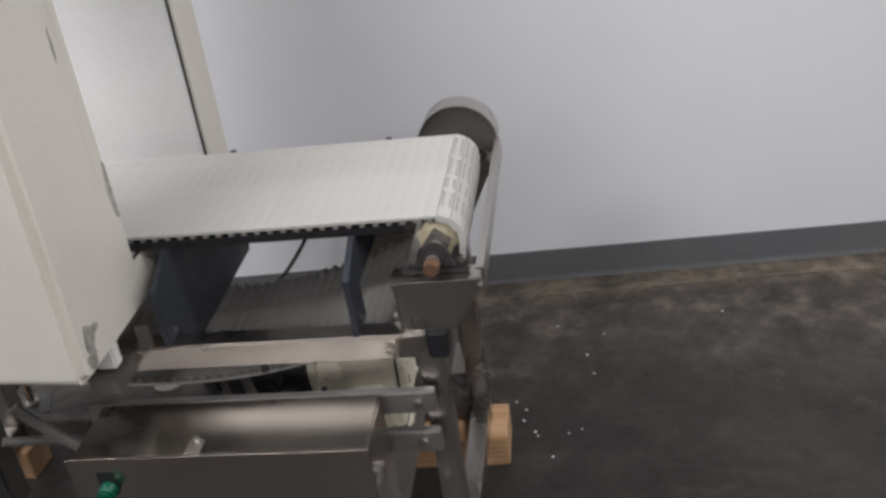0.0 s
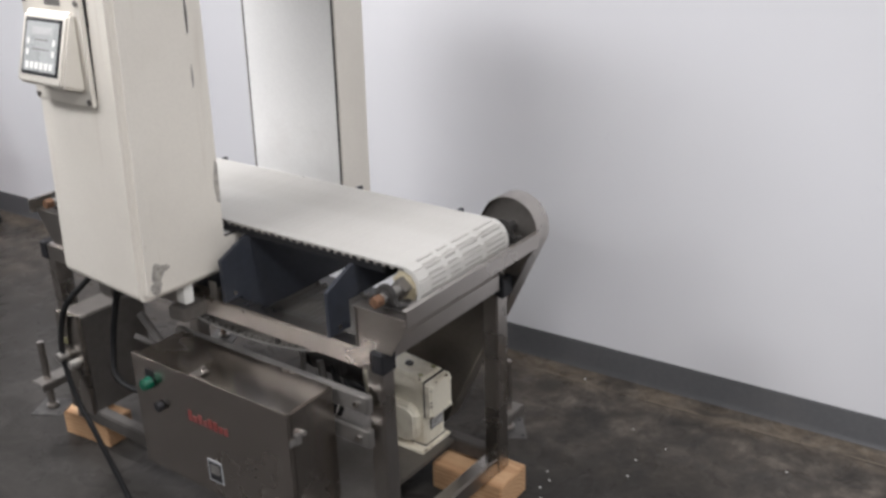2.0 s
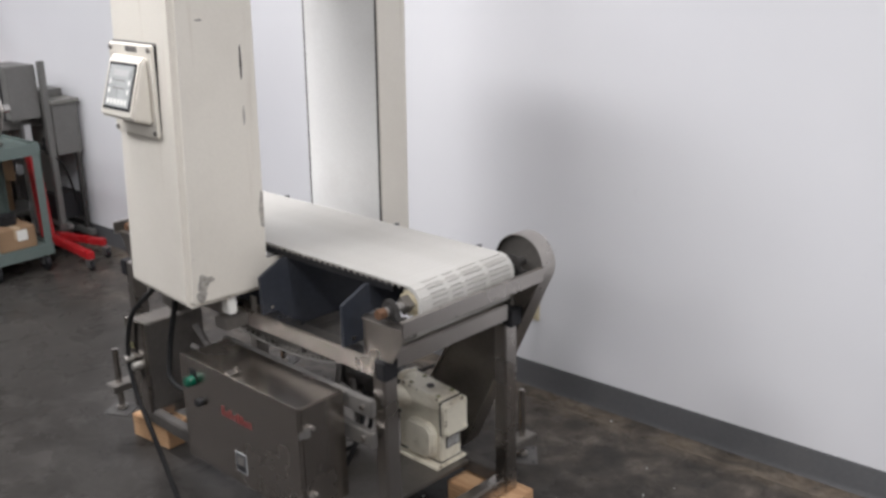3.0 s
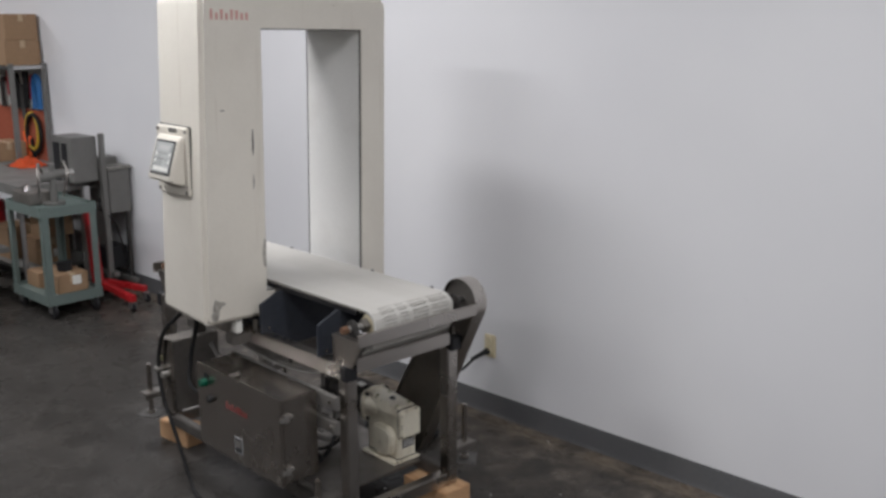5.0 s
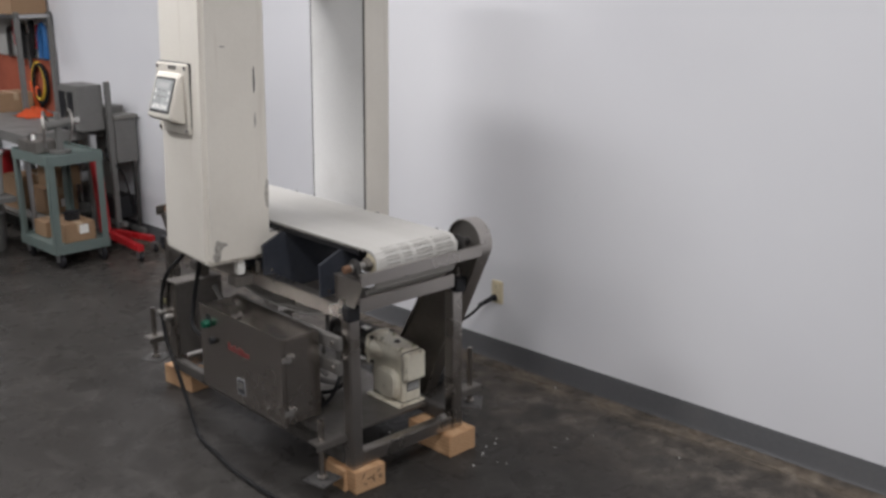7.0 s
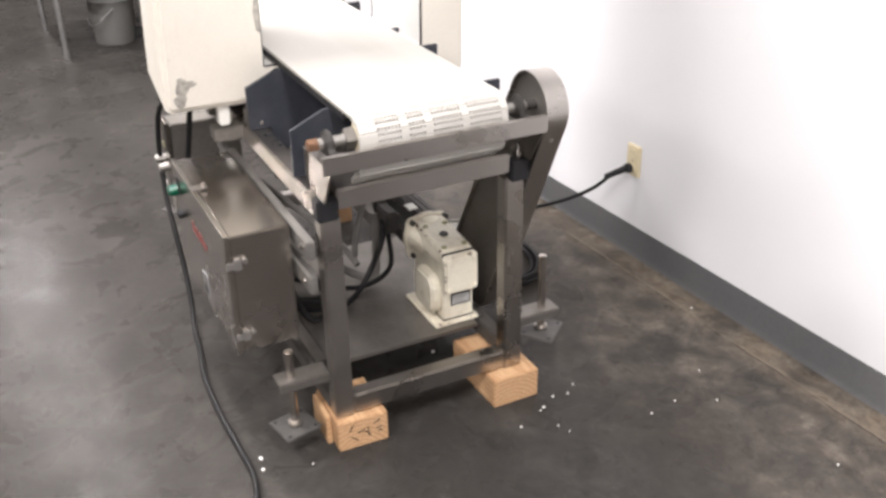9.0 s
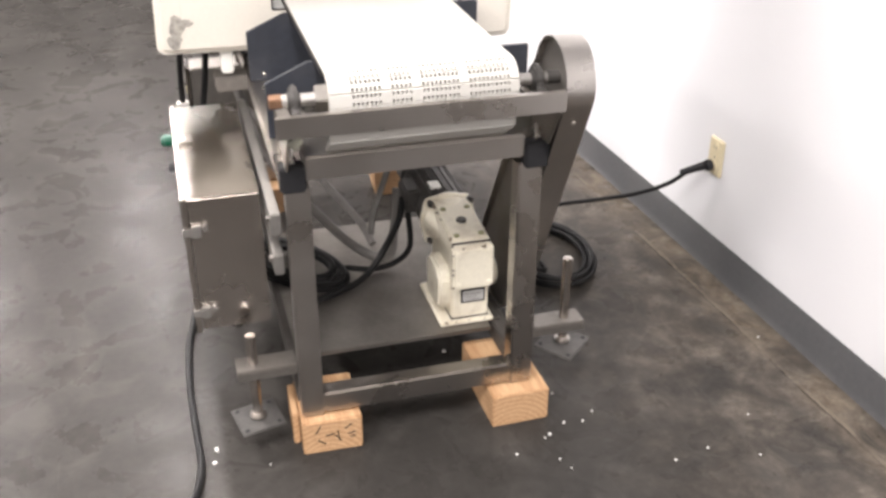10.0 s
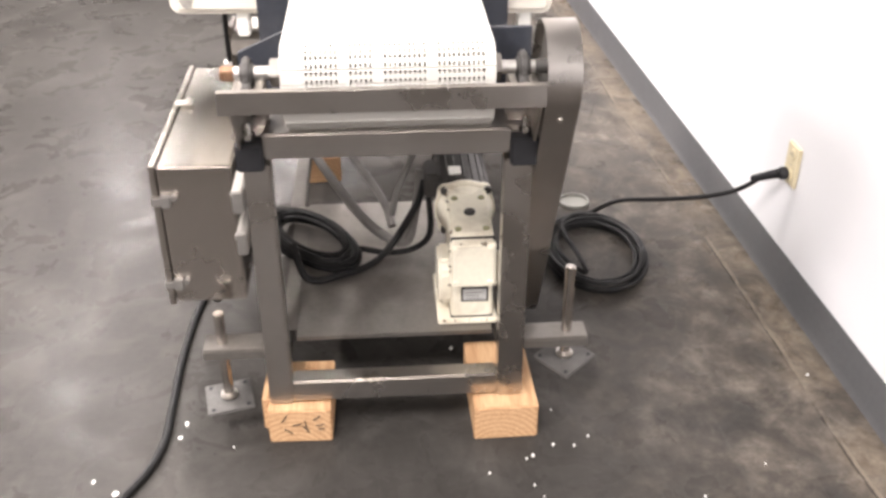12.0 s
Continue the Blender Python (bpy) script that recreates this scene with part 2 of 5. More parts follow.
    # long cracks in the old adhesive, beside the wall
    wob = noise_tex(1.3, 9, 0.72)
    for y_at, wide, tone in ((1.243, 0.003, (0.02, 0.017, 0.015)), (1.251, 0.005, (0.19, 0.16, 0.125)), (1.347, 0.005, (0.18, 0.165, 0.14))):
        s = nt.nodes.new("ShaderNodeMath")
        s.operation = "MULTIPLY_ADD"
        s.inputs[1].default_value = 0.05
        nt.links.new(wob, s.inputs[0])
        nt.links.new(sep.outputs[1], s.inputs[2])
        c = nt.nodes.new("ShaderNodeMath")
        c.operation = "COMPARE"
        c.inputs[1].default_value, c.inputs[2].default_value = y_at + 0.025, wide
        nt.links.new(s.outputs[0], c.inputs[0])
        brk = nt.nodes.new("ShaderNodeMath")
        brk.operation = "MULTIPLY"
        nt.links.new(c.outputs[0], brk.inputs[0])
        nt.links.new(ramp(nt, noise_tex(2.2, 9, 0.75), [(0.44, (0, 0, 0)), (0.56, (0.8,) * 3)]), brk.inputs[1])
        col = mixed(nt, brk.outputs[0], col, tone)
    nt.links.new(col, p.inputs["Base Color"])
    rr = nt.nodes.new("ShaderNodeMapRange")
    rr.inputs[1].default_value, rr.inputs[2].default_value = 0.3, 0.7
    rr.inputs[3].default_value, rr.inputs[4].default_value = 0.21, 0.38
    nt.links.new(noise_tex(7, 5, 0.6, 0.6), rr.inputs[0])
    nt.links.new(rr.outputs[0], p.inputs["Roughness"])
    p.inputs["Specular IOR Level"].default_value = 0.08
    b = add(nt, "ShaderNodeBump", Strength=0.10, Distance=0.004)
    nt.links.new(noise_tex(13, 5, 0.55, 0.8), b.inputs["Height"])
    nt.links.new(b.outputs[0], p.inputs["Normal"])
    return m


def lumber():
    m, nt, p = nodes_of("raw_pine")
    co = nt.nodes.new("ShaderNodeTexCoord")
    mp = nt.nodes.new("ShaderNodeMapping")
    mp.inputs["Scale"].default_value = (0.6, 7, 7)
    mp.inputs["Location"].default_value = (0.3, 0.12, 0.25)
    nt.links.new(co.outputs["Object"], mp.inputs[0])
    w = add(nt, "ShaderNodeTexWave", Scale=3.6, Distortion=2.2, Detail=3.0)
    w.wave_type, w.rings_direction = "RINGS", "X"
    nt.links.new(mp.outputs[0], w.inputs["Vector"])
    n = add(nt, "ShaderNodeTexNoise", Scale=30.0, Detail=6.0)
    nt.links.new(mp.outputs[0], n.inputs["Vector"])
    col = ramp(nt, w.outputs[0], [(0.2, (0.57, 0.355, 0.19)), (0.75, (0.43, 0.235, 0.11))])
    col = mixed(nt, 0.4, col, ramp(nt, n.outputs[0], [(0.35, (0.38, 0.215, 0.11)), (0.65, (0.66, 0.44, 0.27))]))
    nt.links.new(col, p.inputs["Base Color"])
    p.inputs["Roughness"].default_value = 0.7
    b = add(nt, "ShaderNodeBump", Strength=0.2, Distance=0.002)
    nt.links.new(n.outputs[0], b.inputs["Height"])
    nt.links.new(b.outputs[0], p.inputs["Normal"])
    return m


def streaked(m):
    """Faint brown runs down an upright painted face."""
    nt = m.node_tree
    p = nt.nodes["Principled BSDF"]
    old = p.inputs["Base Color"].links[0].from_socket
    co = nt.nodes.new("ShaderNodeTexCoord")
    mp = nt.nodes.new("ShaderNodeMapping")
    mp.inputs["Scale"].default_value = (22, 22, 1.6)
    nt.links.new(co.outputs["Object"], mp.inputs[0])
    n = add(nt, "ShaderNodeTexNoise", Scale=1.0, Detail=5.0, Roughness=0.6)
    nt.links.new(mp.outputs[0], n.inputs["Vector"])
    spots = add(nt, "ShaderNodeTexNoise", Scale=16.0, Detail=6.0, Roughness=0.7)
    nt.links.new(co.outputs["Object"], spots.inputs["Vector"])
    col = mixed(nt, ramp(nt, n.outputs[0], [(0.60, (0, 0, 0)), (0.76, (0.45,) * 3)]), old, (0.50, 0.43, 0.35))
    col = mixed(nt, ramp(nt, spots.outputs[0], [(0.68, (0, 0, 0)), (0.75, (0.6,) * 3)]), col, (0.42, 0.37, 0.31))
    nt.links.new(col, p.inputs["Base Color"])


def chipped(m):
    """Paint knocked off in small sharp-edged spots, down to dark primer."""
    nt = m.node_tree
    p = nt.nodes["Principled BSDF"]
    old = p.inputs["Base Color"].links[0].from_socket
    co = nt.nodes.new("ShaderNodeTexCoord")
    n = add(nt, "ShaderNodeTexNoise", Scale=21.0, Detail=5.0, Roughness=0.7)
    nt.links.new(co.outputs["Object"], n.inputs["Vector"])
    col = mixed(nt, ramp(nt, n.outputs[0], [(0.655, (0, 0, 0)), (0.68, (0.7,) * 3)]), old, (0.15, 0.11, 0.075))
    nt.links.new(col, p.inputs["Base Color"])


for m, level in ((CABLE, 0.2), (RUBBER, 0.3), (SLOT_SHADE, 0.1)):
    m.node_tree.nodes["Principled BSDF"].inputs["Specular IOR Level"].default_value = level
streaked(CREAM)
streaked(CREAM_GB)
chipped(CREAM_GB)
WALL, FLOOR, WOOD = wall_paint(), concrete(), lumber()


# ---- building helpers ----
def merge(bm, tmp):
    me = bpy.data.meshes.new("tmp")
    tmp.to_mesh(me)
    tmp.free()
    bm.from_mesh(me)
    bpy.data.meshes.remove(me)


def soften(tmp, width, seg=2, limit=30):
    if width > 0:
        edges = [e for e in tmp.edges if len(e.link_faces) == 2 and e.calc_face_angle(0) > radians(limit)]
        bmesh.ops.bevel(tmp, geom=edges, offset=width, segments=seg, affect="EDGES", clamp_overlap=True)


def box(bm, x0, x1, y0, y1, z0, z1, bevel=0.003, seg=2, m=None):
    t = bmesh.new()
    bmesh.ops.create_cube(t, size=1)
    for v in t.verts:
        v.co = Vector(((x0 + x1) / 2 + v.co.x * (x1 - x0), (y0 + y1) / 2 + v.co.y * (y1 - y0), (z0 + z1) / 2 + v.co.z * (z1 - z0)))
    soften(t, min(bevel, 0.45 * min(abs(x1 - x0), abs(y1 - y0), abs(z1 - z0))), seg)
    if m:
        t.transform(m)
    merge(bm, t)
    return bm


def spread_axis(p, axis, a):
    return {"x": (a, p[0], p[1]), "y": (p[0], a, p[1]), "z": (p[0], p[1], a)}[axis]


def prism(bm, pts, axis, a0, a1, bevel=0.002, seg=2, m=None):
    """An outline in the two other axes, pulled from a0 to a1 along the axis."""
    t = bmesh.new()
    lo = [t.verts.new(spread_axis(p, axis, a0)) for p in pts]
    hi = [t.verts.new(spread_axis(p, axis, a1)) for p in pts]
    t.faces.new(lo), t.faces.new(hi)
    for i in range(len(pts)):
        j = (i + 1) % len(pts)
        t.faces.new((lo[i], lo[j], hi[j], hi[i]))
    bmesh.ops.recalc_face_normals(t, faces=t.faces[:])
    soften(t, bevel, seg)
    if m:
        t.transform(m)
    merge(bm, t)
    return bm


def cyl(bm, p0, p1, r0, r1=None, seg=20, bevel=0.0):
    p0, p1 = Vector(p0), Vector(p1)
    t = bmesh.new()
    bmesh.ops.create_cone(t, cap_ends=True, segments=seg, radius1=r0, radius2=r0 if r1 is None else r1, depth=(p1 - p0).length)
    soften(t, bevel, 2, 50)
    t.transform(Matrix.Translation((p0 + p1) / 2) @ (p1 - p0).to_track_quat("Z", "Y").to_matrix().to_4x4())
    merge(bm, t)
    return bm


def curve_points(pts, steps=8):
    pts = [Vector(p) for p in pts]
    out = []
    for i in range(len(pts) - 1):
        a, b, c, d = pts[max(i - 1, 0)], pts[i], pts[i + 1], pts[min(i + 2, len(pts) - 1)]
        for k in range(steps):
            u = k / steps
            out.append(0.5 * ((2 * b) + (c - a) * u + (2 * a - 5 * b + 4 * c - d) * u * u + (3 * b - a - 3 * c + d) * u ** 3))
    return out + [pts[-1]]


def tube(bm, pts, r, seg=8, steps=8):
    path = curve_points(pts, steps)
    rings, up = [], Vector((0.13, 0.27, 0.95)).normalized()
    for i, p in enumerate(path):
        way = (path[min(i + 1, len(path) - 1)] - path[max(i - 1, 0)]).normalized()
        side = way.cross(up)
        if side.length < 1e-4:
            side = way.cross(Vector((1, 0, 0)))
        side.normalize()
        up = side.cross(way).normalized()
        rings.append([bm.verts.new(p + r * (math.cos(a) * side + math.sin(a) * up)) for a in (2 * math.pi * k / seg for k in range(seg))])
    for a, b in zip(rings, rings[1:]):
        for k in range(seg):
            bm.faces.new((a[k], a[(k + 1) % seg], b[(k + 1) % seg], b[k]))
    bm.faces.new(rings[0][::-1]), bm.faces.new(rings[-1])
    return bm


def mesh_of(name, bm, material, shift=Vector((0, 0, 0)), sharp=35):
    bmesh.ops.recalc_face_normals(bm, faces=bm.faces[:])
    me = bpy.data.meshes.new(name)
    for v in bm.verts:
        v.co -= shift
    bm.to_mesh(me)
    bm.free()
    me.materials.append(material)
    me.shade_smooth()
    me.set_sharp_from_angle(angle=radians(sharp))
    return me


def thing(name, at, label, category, group="", kind=""):
    ob = new(name)
    ob.empty_display_size = 0.05
    ob.location = at
    return tagged(ob, label, category, group, kind)


def root(ob):
    while ob.parent:
        ob = ob.parent
    return ob


def part(name, bm, material, parent, label=""):
    """One mesh, built in world places, under a thing or a part."""
    ob = new(name, mesh_of(name, bm, material, Vector(root(parent).location)))
    ob.parent = parent
    return tagged(ob, label)


def single(name, bm, material, at, label, category, group="", kind=""):
    """A thing of one mesh."""
    ob = new(name, mesh_of(name, bm, material, Vector(at)))
    ob.location = at
    return tagged(ob, label, category, group, kind)


B = bmesh.new


# ---- the room ----
X0, X1, Y0, Y1, H = -17.0, 15.0, -17.0, 1.361, 4.1
# walls turned about two degrees off the machine, fitted to the camera's view
SQUARE = Matrix.Translation((0, Y1, 0)) @ Matrix.Rotation(math.atan(0.0460), 4, "Z") @ Matrix.Translation((0, -Y1, 0))


def squared(ob):
    """Turns a thing of the room square to its walls."""
    ob.matrix_basis = SQUARE @ ob.matrix_basis
    return ob


squared(single("floor", box(B(), X0 - 0.2, X1 + 0.2, Y0 - 0.2, Y1 + 0.2, -0.15, 0, 0), FLOOR, (0, 0, 0), "dark grey polished concrete floor with brown stains", "floor", kind="structure"))
squared(single("wall_north", box(B(), X0, X1, Y1, Y1 + 0.15, 0.001, H, 0), WALL, (0, 0, 0), "plain white painted wall", "wall", kind="structure"))
# out-of-view walls, added far off and grey to dim the bounced light
squared(single("wall_south", box(B(), X0, X1, Y0 - 0.15, Y0, 0.001, H, 0), UNSEEN_WALL, (0, 0, 0), "unseen wall, added in grey to dim reflected light", "wall", kind="structure"))
squared(single("wall_west", box(B(), X0 - 0.15, X0, Y0, Y1, 0.001, H, 0), UNSEEN_WALL, (0, 0, 0), "unseen wall, added in grey to dim reflected light", "wall", kind="structure"))
squared(single("wall_east", box(B(), X1, X1 + 0.15, Y0, Y1, 0.001, H, 0), UNSEEN_WALL, (0, 0, 0), "unseen wall, added in grey to dim reflected light", "wall", kind="structure"))
# added ceiling, also out of view, toned down to weaken the floor's reflections
squared(single("ceiling", box(B(), X0 - 0.15, X1 + 0.15, Y0 - 0.15, Y1 + 0.15, H, H + 0.12, 0), TILE, (0, 0, 0), "unseen grey ceiling, added to close the room", "ceiling", kind="structure"))
bm = B()
prism(bm, [(Y1 - 0.001, 0.0), (Y1 - 0.022, 0.0), (Y1 - 0.010, 0.016), (Y1 - 0.006, 0.098), (Y1 - 0.003, 0.102), (Y1 - 0.001, 0.102)], "x", X0, X1, 0)
squared(single("baseboard", bm, BASE, (0, 0, 0), "dark grey vinyl wall base with a curved foot", "baseboard", kind="structure"))

for lx, ly, power in LIGHTS:
    fixture = thing("ceiling_light", (lx, ly, LIGHT_Z), "long white fluorescent ceiling fixture", "ceiling light", "ceiling lights")
    part("housing", box(B(), lx - 0.63, lx + 0.63, ly - 0.15, ly + 0.15, LIGHT_Z + 0.01, LIGHT_Z + 0.07, 0.01), WHITE, fixture)
    part("rod", cyl(B(), (lx, ly, LIGHT_Z + 0.07), (lx, ly, H), 0.008), ALU, fixture)
    lamp = bpy.data.lights.new("tube_light", "AREA")
    lamp.shape, lamp.size, lamp.size_y, lamp.energy, lamp.color = "RECTANGLE", 1.2, 0.26, power, (1.0, 0.995, 0.99)
    ob = new("tube_light", lamp)
    ob.location = (lx, ly, LIGHT_Z)
    squared(ob), squared(fixture)

# ---- the conveyor ----
END = -1.352                     # the frame runs from x = 0 to here
FAR = -1.27                      # the far belt roller
AX, AZ, AR = 0.0, 0.853, 0.047   # belt roller axis and radius to the belt's middle
BY0, BY1 = 0.095, 0.472          # the belt's edges


def mirrored(bm, end):
    """The same piece at the other end of the conveyor."""
    c = bm.copy()
    c.transform(Matrix.Translation((end, 0, 0)) @ Matrix.Diagonal((-1, 1, 1, 1)))
    bmesh.ops.reverse_faces(c, faces=c.faces[:])
    return c


conveyor = thing("conveyor", (-0.78, 0.28, 0.1), "stainless steel belt conveyor frame standing on wooden blocks", "conveyor")


def ends(name, make, material, label="", end=FAR):
    """A part at the near end and its twin at the far end."""
    near = make()
    far = mirrored(near, end)
    return part(name, near, material, conveyor, label), part(name, far, material, conveyor, label)


for y0, y1 in ((0.005, 0.055), (0.500, 0.554)):
    ends("post", lambda: box(B(), -0.053, -0.006, y0, y1, 0.089, 0.664, 0.004), STEEL, "", END)
for y0, y1, z1 in ((-0.004, 0.046, 0.716), (0.510, 0.562, 0.712)):
    rail = part("top_rail", box(B(), END + 0.03, -0.030, y0, y1, z1 - 0.053, z1, 0.004), STEEL, conveyor)
    ends("end_cap", lambda: box(B(), -0.030, 0.008, y0 - 0.001, y1 + 0.001, z1 - 0.056, z1 + 0.001, 0.004, 3), RUBBER, "black plastic end cap", END)
    part("bottom_rail", box(B(), END + 0.053, -0.053, y0 + 0.006, y1 - 0.004, 0.097, 0.145, 0.004), ROUGH_STEEL, conveyor)
    if y0 < 0.1:
        near_rail = rail
rail = near_rail
ends("crossbar", lambda: box(B(), -0.095, -0.001, 0.047, 0.509, 0.681, 0.733, 0.004), STEEL, "", END)
ends("bottom_rail", lambda: box(B(), -0.051, -0.007, 0.056, 0.499, 0.0945, 0.148, 0.004), STEEL, "", END)
# added bolt, put where a dark spot shows below the rail
part("bolt", cyl(B(), (-0.355, 0.012, 0.640), (-0.355, 0.012, 0.664), 0.009, seg=6, bevel=0.001), IRON, rail)

for y in (0.021, 0.536):
    stud = B()
    cyl(stud, (-0.012, y, 0.714), (-0.012, y, 0.752), 0.006, seg=10, bevel=0.001)
    cyl(stud, (-0.012, y, 0.722), (-0.012, y, 0.731), 0.011, seg=6)
    part("bolt", stud, BRIGHT, conveyor, "bright threaded stud with a nut")

# tray that carries the motor, on the bottom rails
bm = prism(B(), [(-0.80, 0.1465), (-0.172, 0.1465), (-0.172, 0.139), (-0.168, 0.139), (-0.168, 0.1505), (-0.80, 0.1505)], "y", 0.056, 0.505, 0.001)
part("tray", bm, STEEL_DARK, conveyor, "dull steel tray under the motor")
for y0, y1 in ((0.02, 0.0555), (0.5055, 0.54)):
    part("tray_flange", box(B(), -0.79, -0.2, y0, y1, 0.1455, 0.1495, 0.001), STEEL_DARK, conveyor)
part("cross_beam", box(B(), -0.40, -0.34, 0.052, 0.508, 0.099, 0.1445, 0.003), STEEL_DARK, conveyor)

# straps that hold the control cabinet
for z0, z1 in ((0.552, 0.602), (0.458, 0.508)):
    strap = part("strap", box(B(), -0.72, -0.028, -0.027, -0.006, z0, z1, 0.003), STEEL_LIGHT, conveyor)
    for x in (-0.062,):
        part("bolt", cyl(B(), (x, -0.034, (z0 + z1) / 2), (x, -0.026, (z0 + z1) / 2), 0.008, seg=6), STEEL, strap)

# arms that carry the detector head
for x0, x1 in ((-0.66, -0.60), (-0.96, -0.90)):
    part("head_arm", box(B(), x0, x1, -0.082, 0.0, 0.668, 0.706, 0.003), STEEL_DARK, conveyor)
    part("head_arm", box(B(), x0, x1, 0.562, 0.655, 0.668, 0.706, 0.003), STEEL_DARK, conveyor)
part("angle_bracket", box(B(), -0.585, -0.555, 0.0, 0.004, 0.7165, 0.765, 0.001), STEEL_DARK, conveyor)


# bearing brackets with pillow block bearings
def bearing_bracket(y_out, y_in):
    s = 1 if y_in > y_out else -1
    bm = B()
    prism(bm, [(-0.082, 0.822), (0.083, 0.822), (0.083, 0.806), (0.026, 0.7165), (-0.07, 0.7165)], "y", y_out + s * 0.004, y_out + s * 0.008, 0.001)
    box(bm, -0.082, 0.083, *sorted((y_out, y_in)), 0.818, 0.822, 0.001)
    box(bm, -0.076, -0.072, *sorted((y_out, y_in)), 0.7165, 0.82, 0.001)
    return bm


def bearing(y0, y1):
    bm = B()
    c = (y0 + y1) / 2
    box(bm, AX - 0.062, AX + 0.062, y0, y1, 0.822, 0.835, 0.004)
    pts = [(AX - 0.045, 0.834), (AX + 0.045, 0.834)] + [(AX + 0.030 * math.cos(a), AZ + 0.030 * math.sin(a)) for a in np.linspace(-0.1, math.pi + 0.1, 14)]
    prism(bm, pts, "y", y0, y1, 0.004)
    cyl(bm, (AX, y0 - 0.005, AZ), (AX, y1 + 0.005, AZ), 0.018, seg=24, bevel=0.002)
    for x in (-0.05, 0.05):
        cyl(bm, (AX + x, c, 0.834), (AX + x, c, 0.845), 0.008, seg=6)
    return bm


for y_out, y_in, b0, b1 in ((0.002, 0.056, 0.026, 0.041), (0.556, 0.505, 0.517, 0.533)):
    ends("bearing_bracket", lambda: bearing_bracket(y_out, y_in), STEEL)
    ends("bearing", lambda: bearing(b0, b1), IRON, "dark cast iron pillow block bearing")
ends("shaft_nut", lambda: cyl(B(), (AX, -0.014, AZ), (AX, 0.012, AZ), 0.0155, seg=6, bevel=0.002), COPPER, "rusty shaft end nut")


ends("shaft", lambda: cyl(B(), (AX, -0.008, AZ), (AX, 0.566, AZ), 0.0125, seg=20), STEEL_LIGHT, "bright round steel shaft")
square = Matrix.Translation((AX, 0, AZ)) @ Matrix.Rotation(radians(38), 4, "Y")
ends("drive_block", lambda: box(B(), -0.019, 0.019, 0.074, 0.486, -0.019, 0.019, 0.002, m=square), STEEL_DARK, "dull square steel roller core")


def sprocket(y):
    bm = B()
    pts = []
    for k in range(16):
        a = 2 * math.pi * (k + 0.3) / 16
        r = 0.042 if k % 2 else 0.034
        pts.append((AX + r * math.cos(a), AZ + r * math.sin(a)))
    prism(bm, pts, "y", y - 0.011, y + 0.011, 0.002)
    cyl(bm, (AX, y - 0.016, AZ), (AX, y + 0.016, AZ), 0.029, seg=8, bevel=0.002)
    return bm


for y in (0.115, 0.20, 0.287, 0.37, 0.458):
    ends("sprocket", lambda: sprocket(y), SPROCKET, "yellowed plastic belt sprocket")
ends("roller_core", lambda: cyl(B(), (AX, 0.135, AZ), (AX, 0.445, AZ), 0.036, seg=24), BELT_SHADE)


# guard bar across the belt's end
def guard_bar():
    pts = [(0.078, 0.854), (0.0925, 0.854), (0.0925, 0.812), (0.078, 0.812), (0.078, 0.817), (0.088, 0.817), (0.088, 0.849), (0.078, 0.849)]
    return prism(B(), pts, "y", -0.012, 0.557, 0.001)


ends("guard_bar", guard_bar, STEEL)


def slide_plate(x, full):
    """An upright plate across the frame that carries the slide rails: full, or a portal that lets the belt return below."""
    pts = [(-0.003, 0.7165), (-0.003, 0.835), (0.085, 0.8745), (0.564, 0.8745), (0.564, 0.7165)]
    pts += [(0.505, 0.7165), (0.495, 0.648), (0.065, 0.648), (0.055, 0.7165)] if full else [(0.492, 0.7165), (0.492, 0.79), (0.072, 0.79), (0.072, 0.7165)]
    return prism(B(), pts, "x", x - 0.006, x + 0.006, 0.001)


for x, full in ((-0.159, False), (-0.526, True)):
    plates = ends("slide_plate", lambda: slide_plate(x, full), NAVY, "dark slate plastic cross plate")
    for plate in plates:
        px = x if plate is plates[0] else FAR - x
        s = 1 if plate is plates[0] else -1
        part("bolt", cyl(B(), (px, 0.03, 0.735), (px + s * 0.010, 0.03, 0.735), 0.006, seg=8), BRIGHT, plate)
for y in (0.104, 0.19, 0.286, 0.38, 0.468):
    part("slide_rail", box(B(), FAR + 0.06, -0.06, y - 0.006, y + 0.006, 0.872, 0.8905, 0.002), RUBBER, conveyor, "black plastic slide rail under the belt")


# ---- the belt: single hinged rows along one closed path ----
def belt_path():
    pts = []
    top = AZ + AR
    for x in np.linspace(AX, FAR, 90):
        pts.append((x, top))
    for a in np.linspace(90, 270, 24)[1:]:
        pts.append((FAR + AR * math.cos(radians(a)), AZ + AR * math.sin(radians(a))))
    mid = -0.60
    for x in np.linspace(FAR, AX, 120)[1:]:
        k, rise = ((x - mid) / (AX - mid), 0.195) if x > mid else ((mid - x) / (mid - FAR), AZ - AR - 0.561)
        pts.append((x, 0.561 + rise * (0.67 * k ** 2 + 0.33 * k ** 4)))
    for a in np.linspace(-90, 90, 30)[1:]:
        pts.append((AX + AR * math.cos(radians(a)), AZ + (AR if a > 0 else AZ - 0.756) * math.sin(radians(a))))
    return pts


PITCH = 0.0254


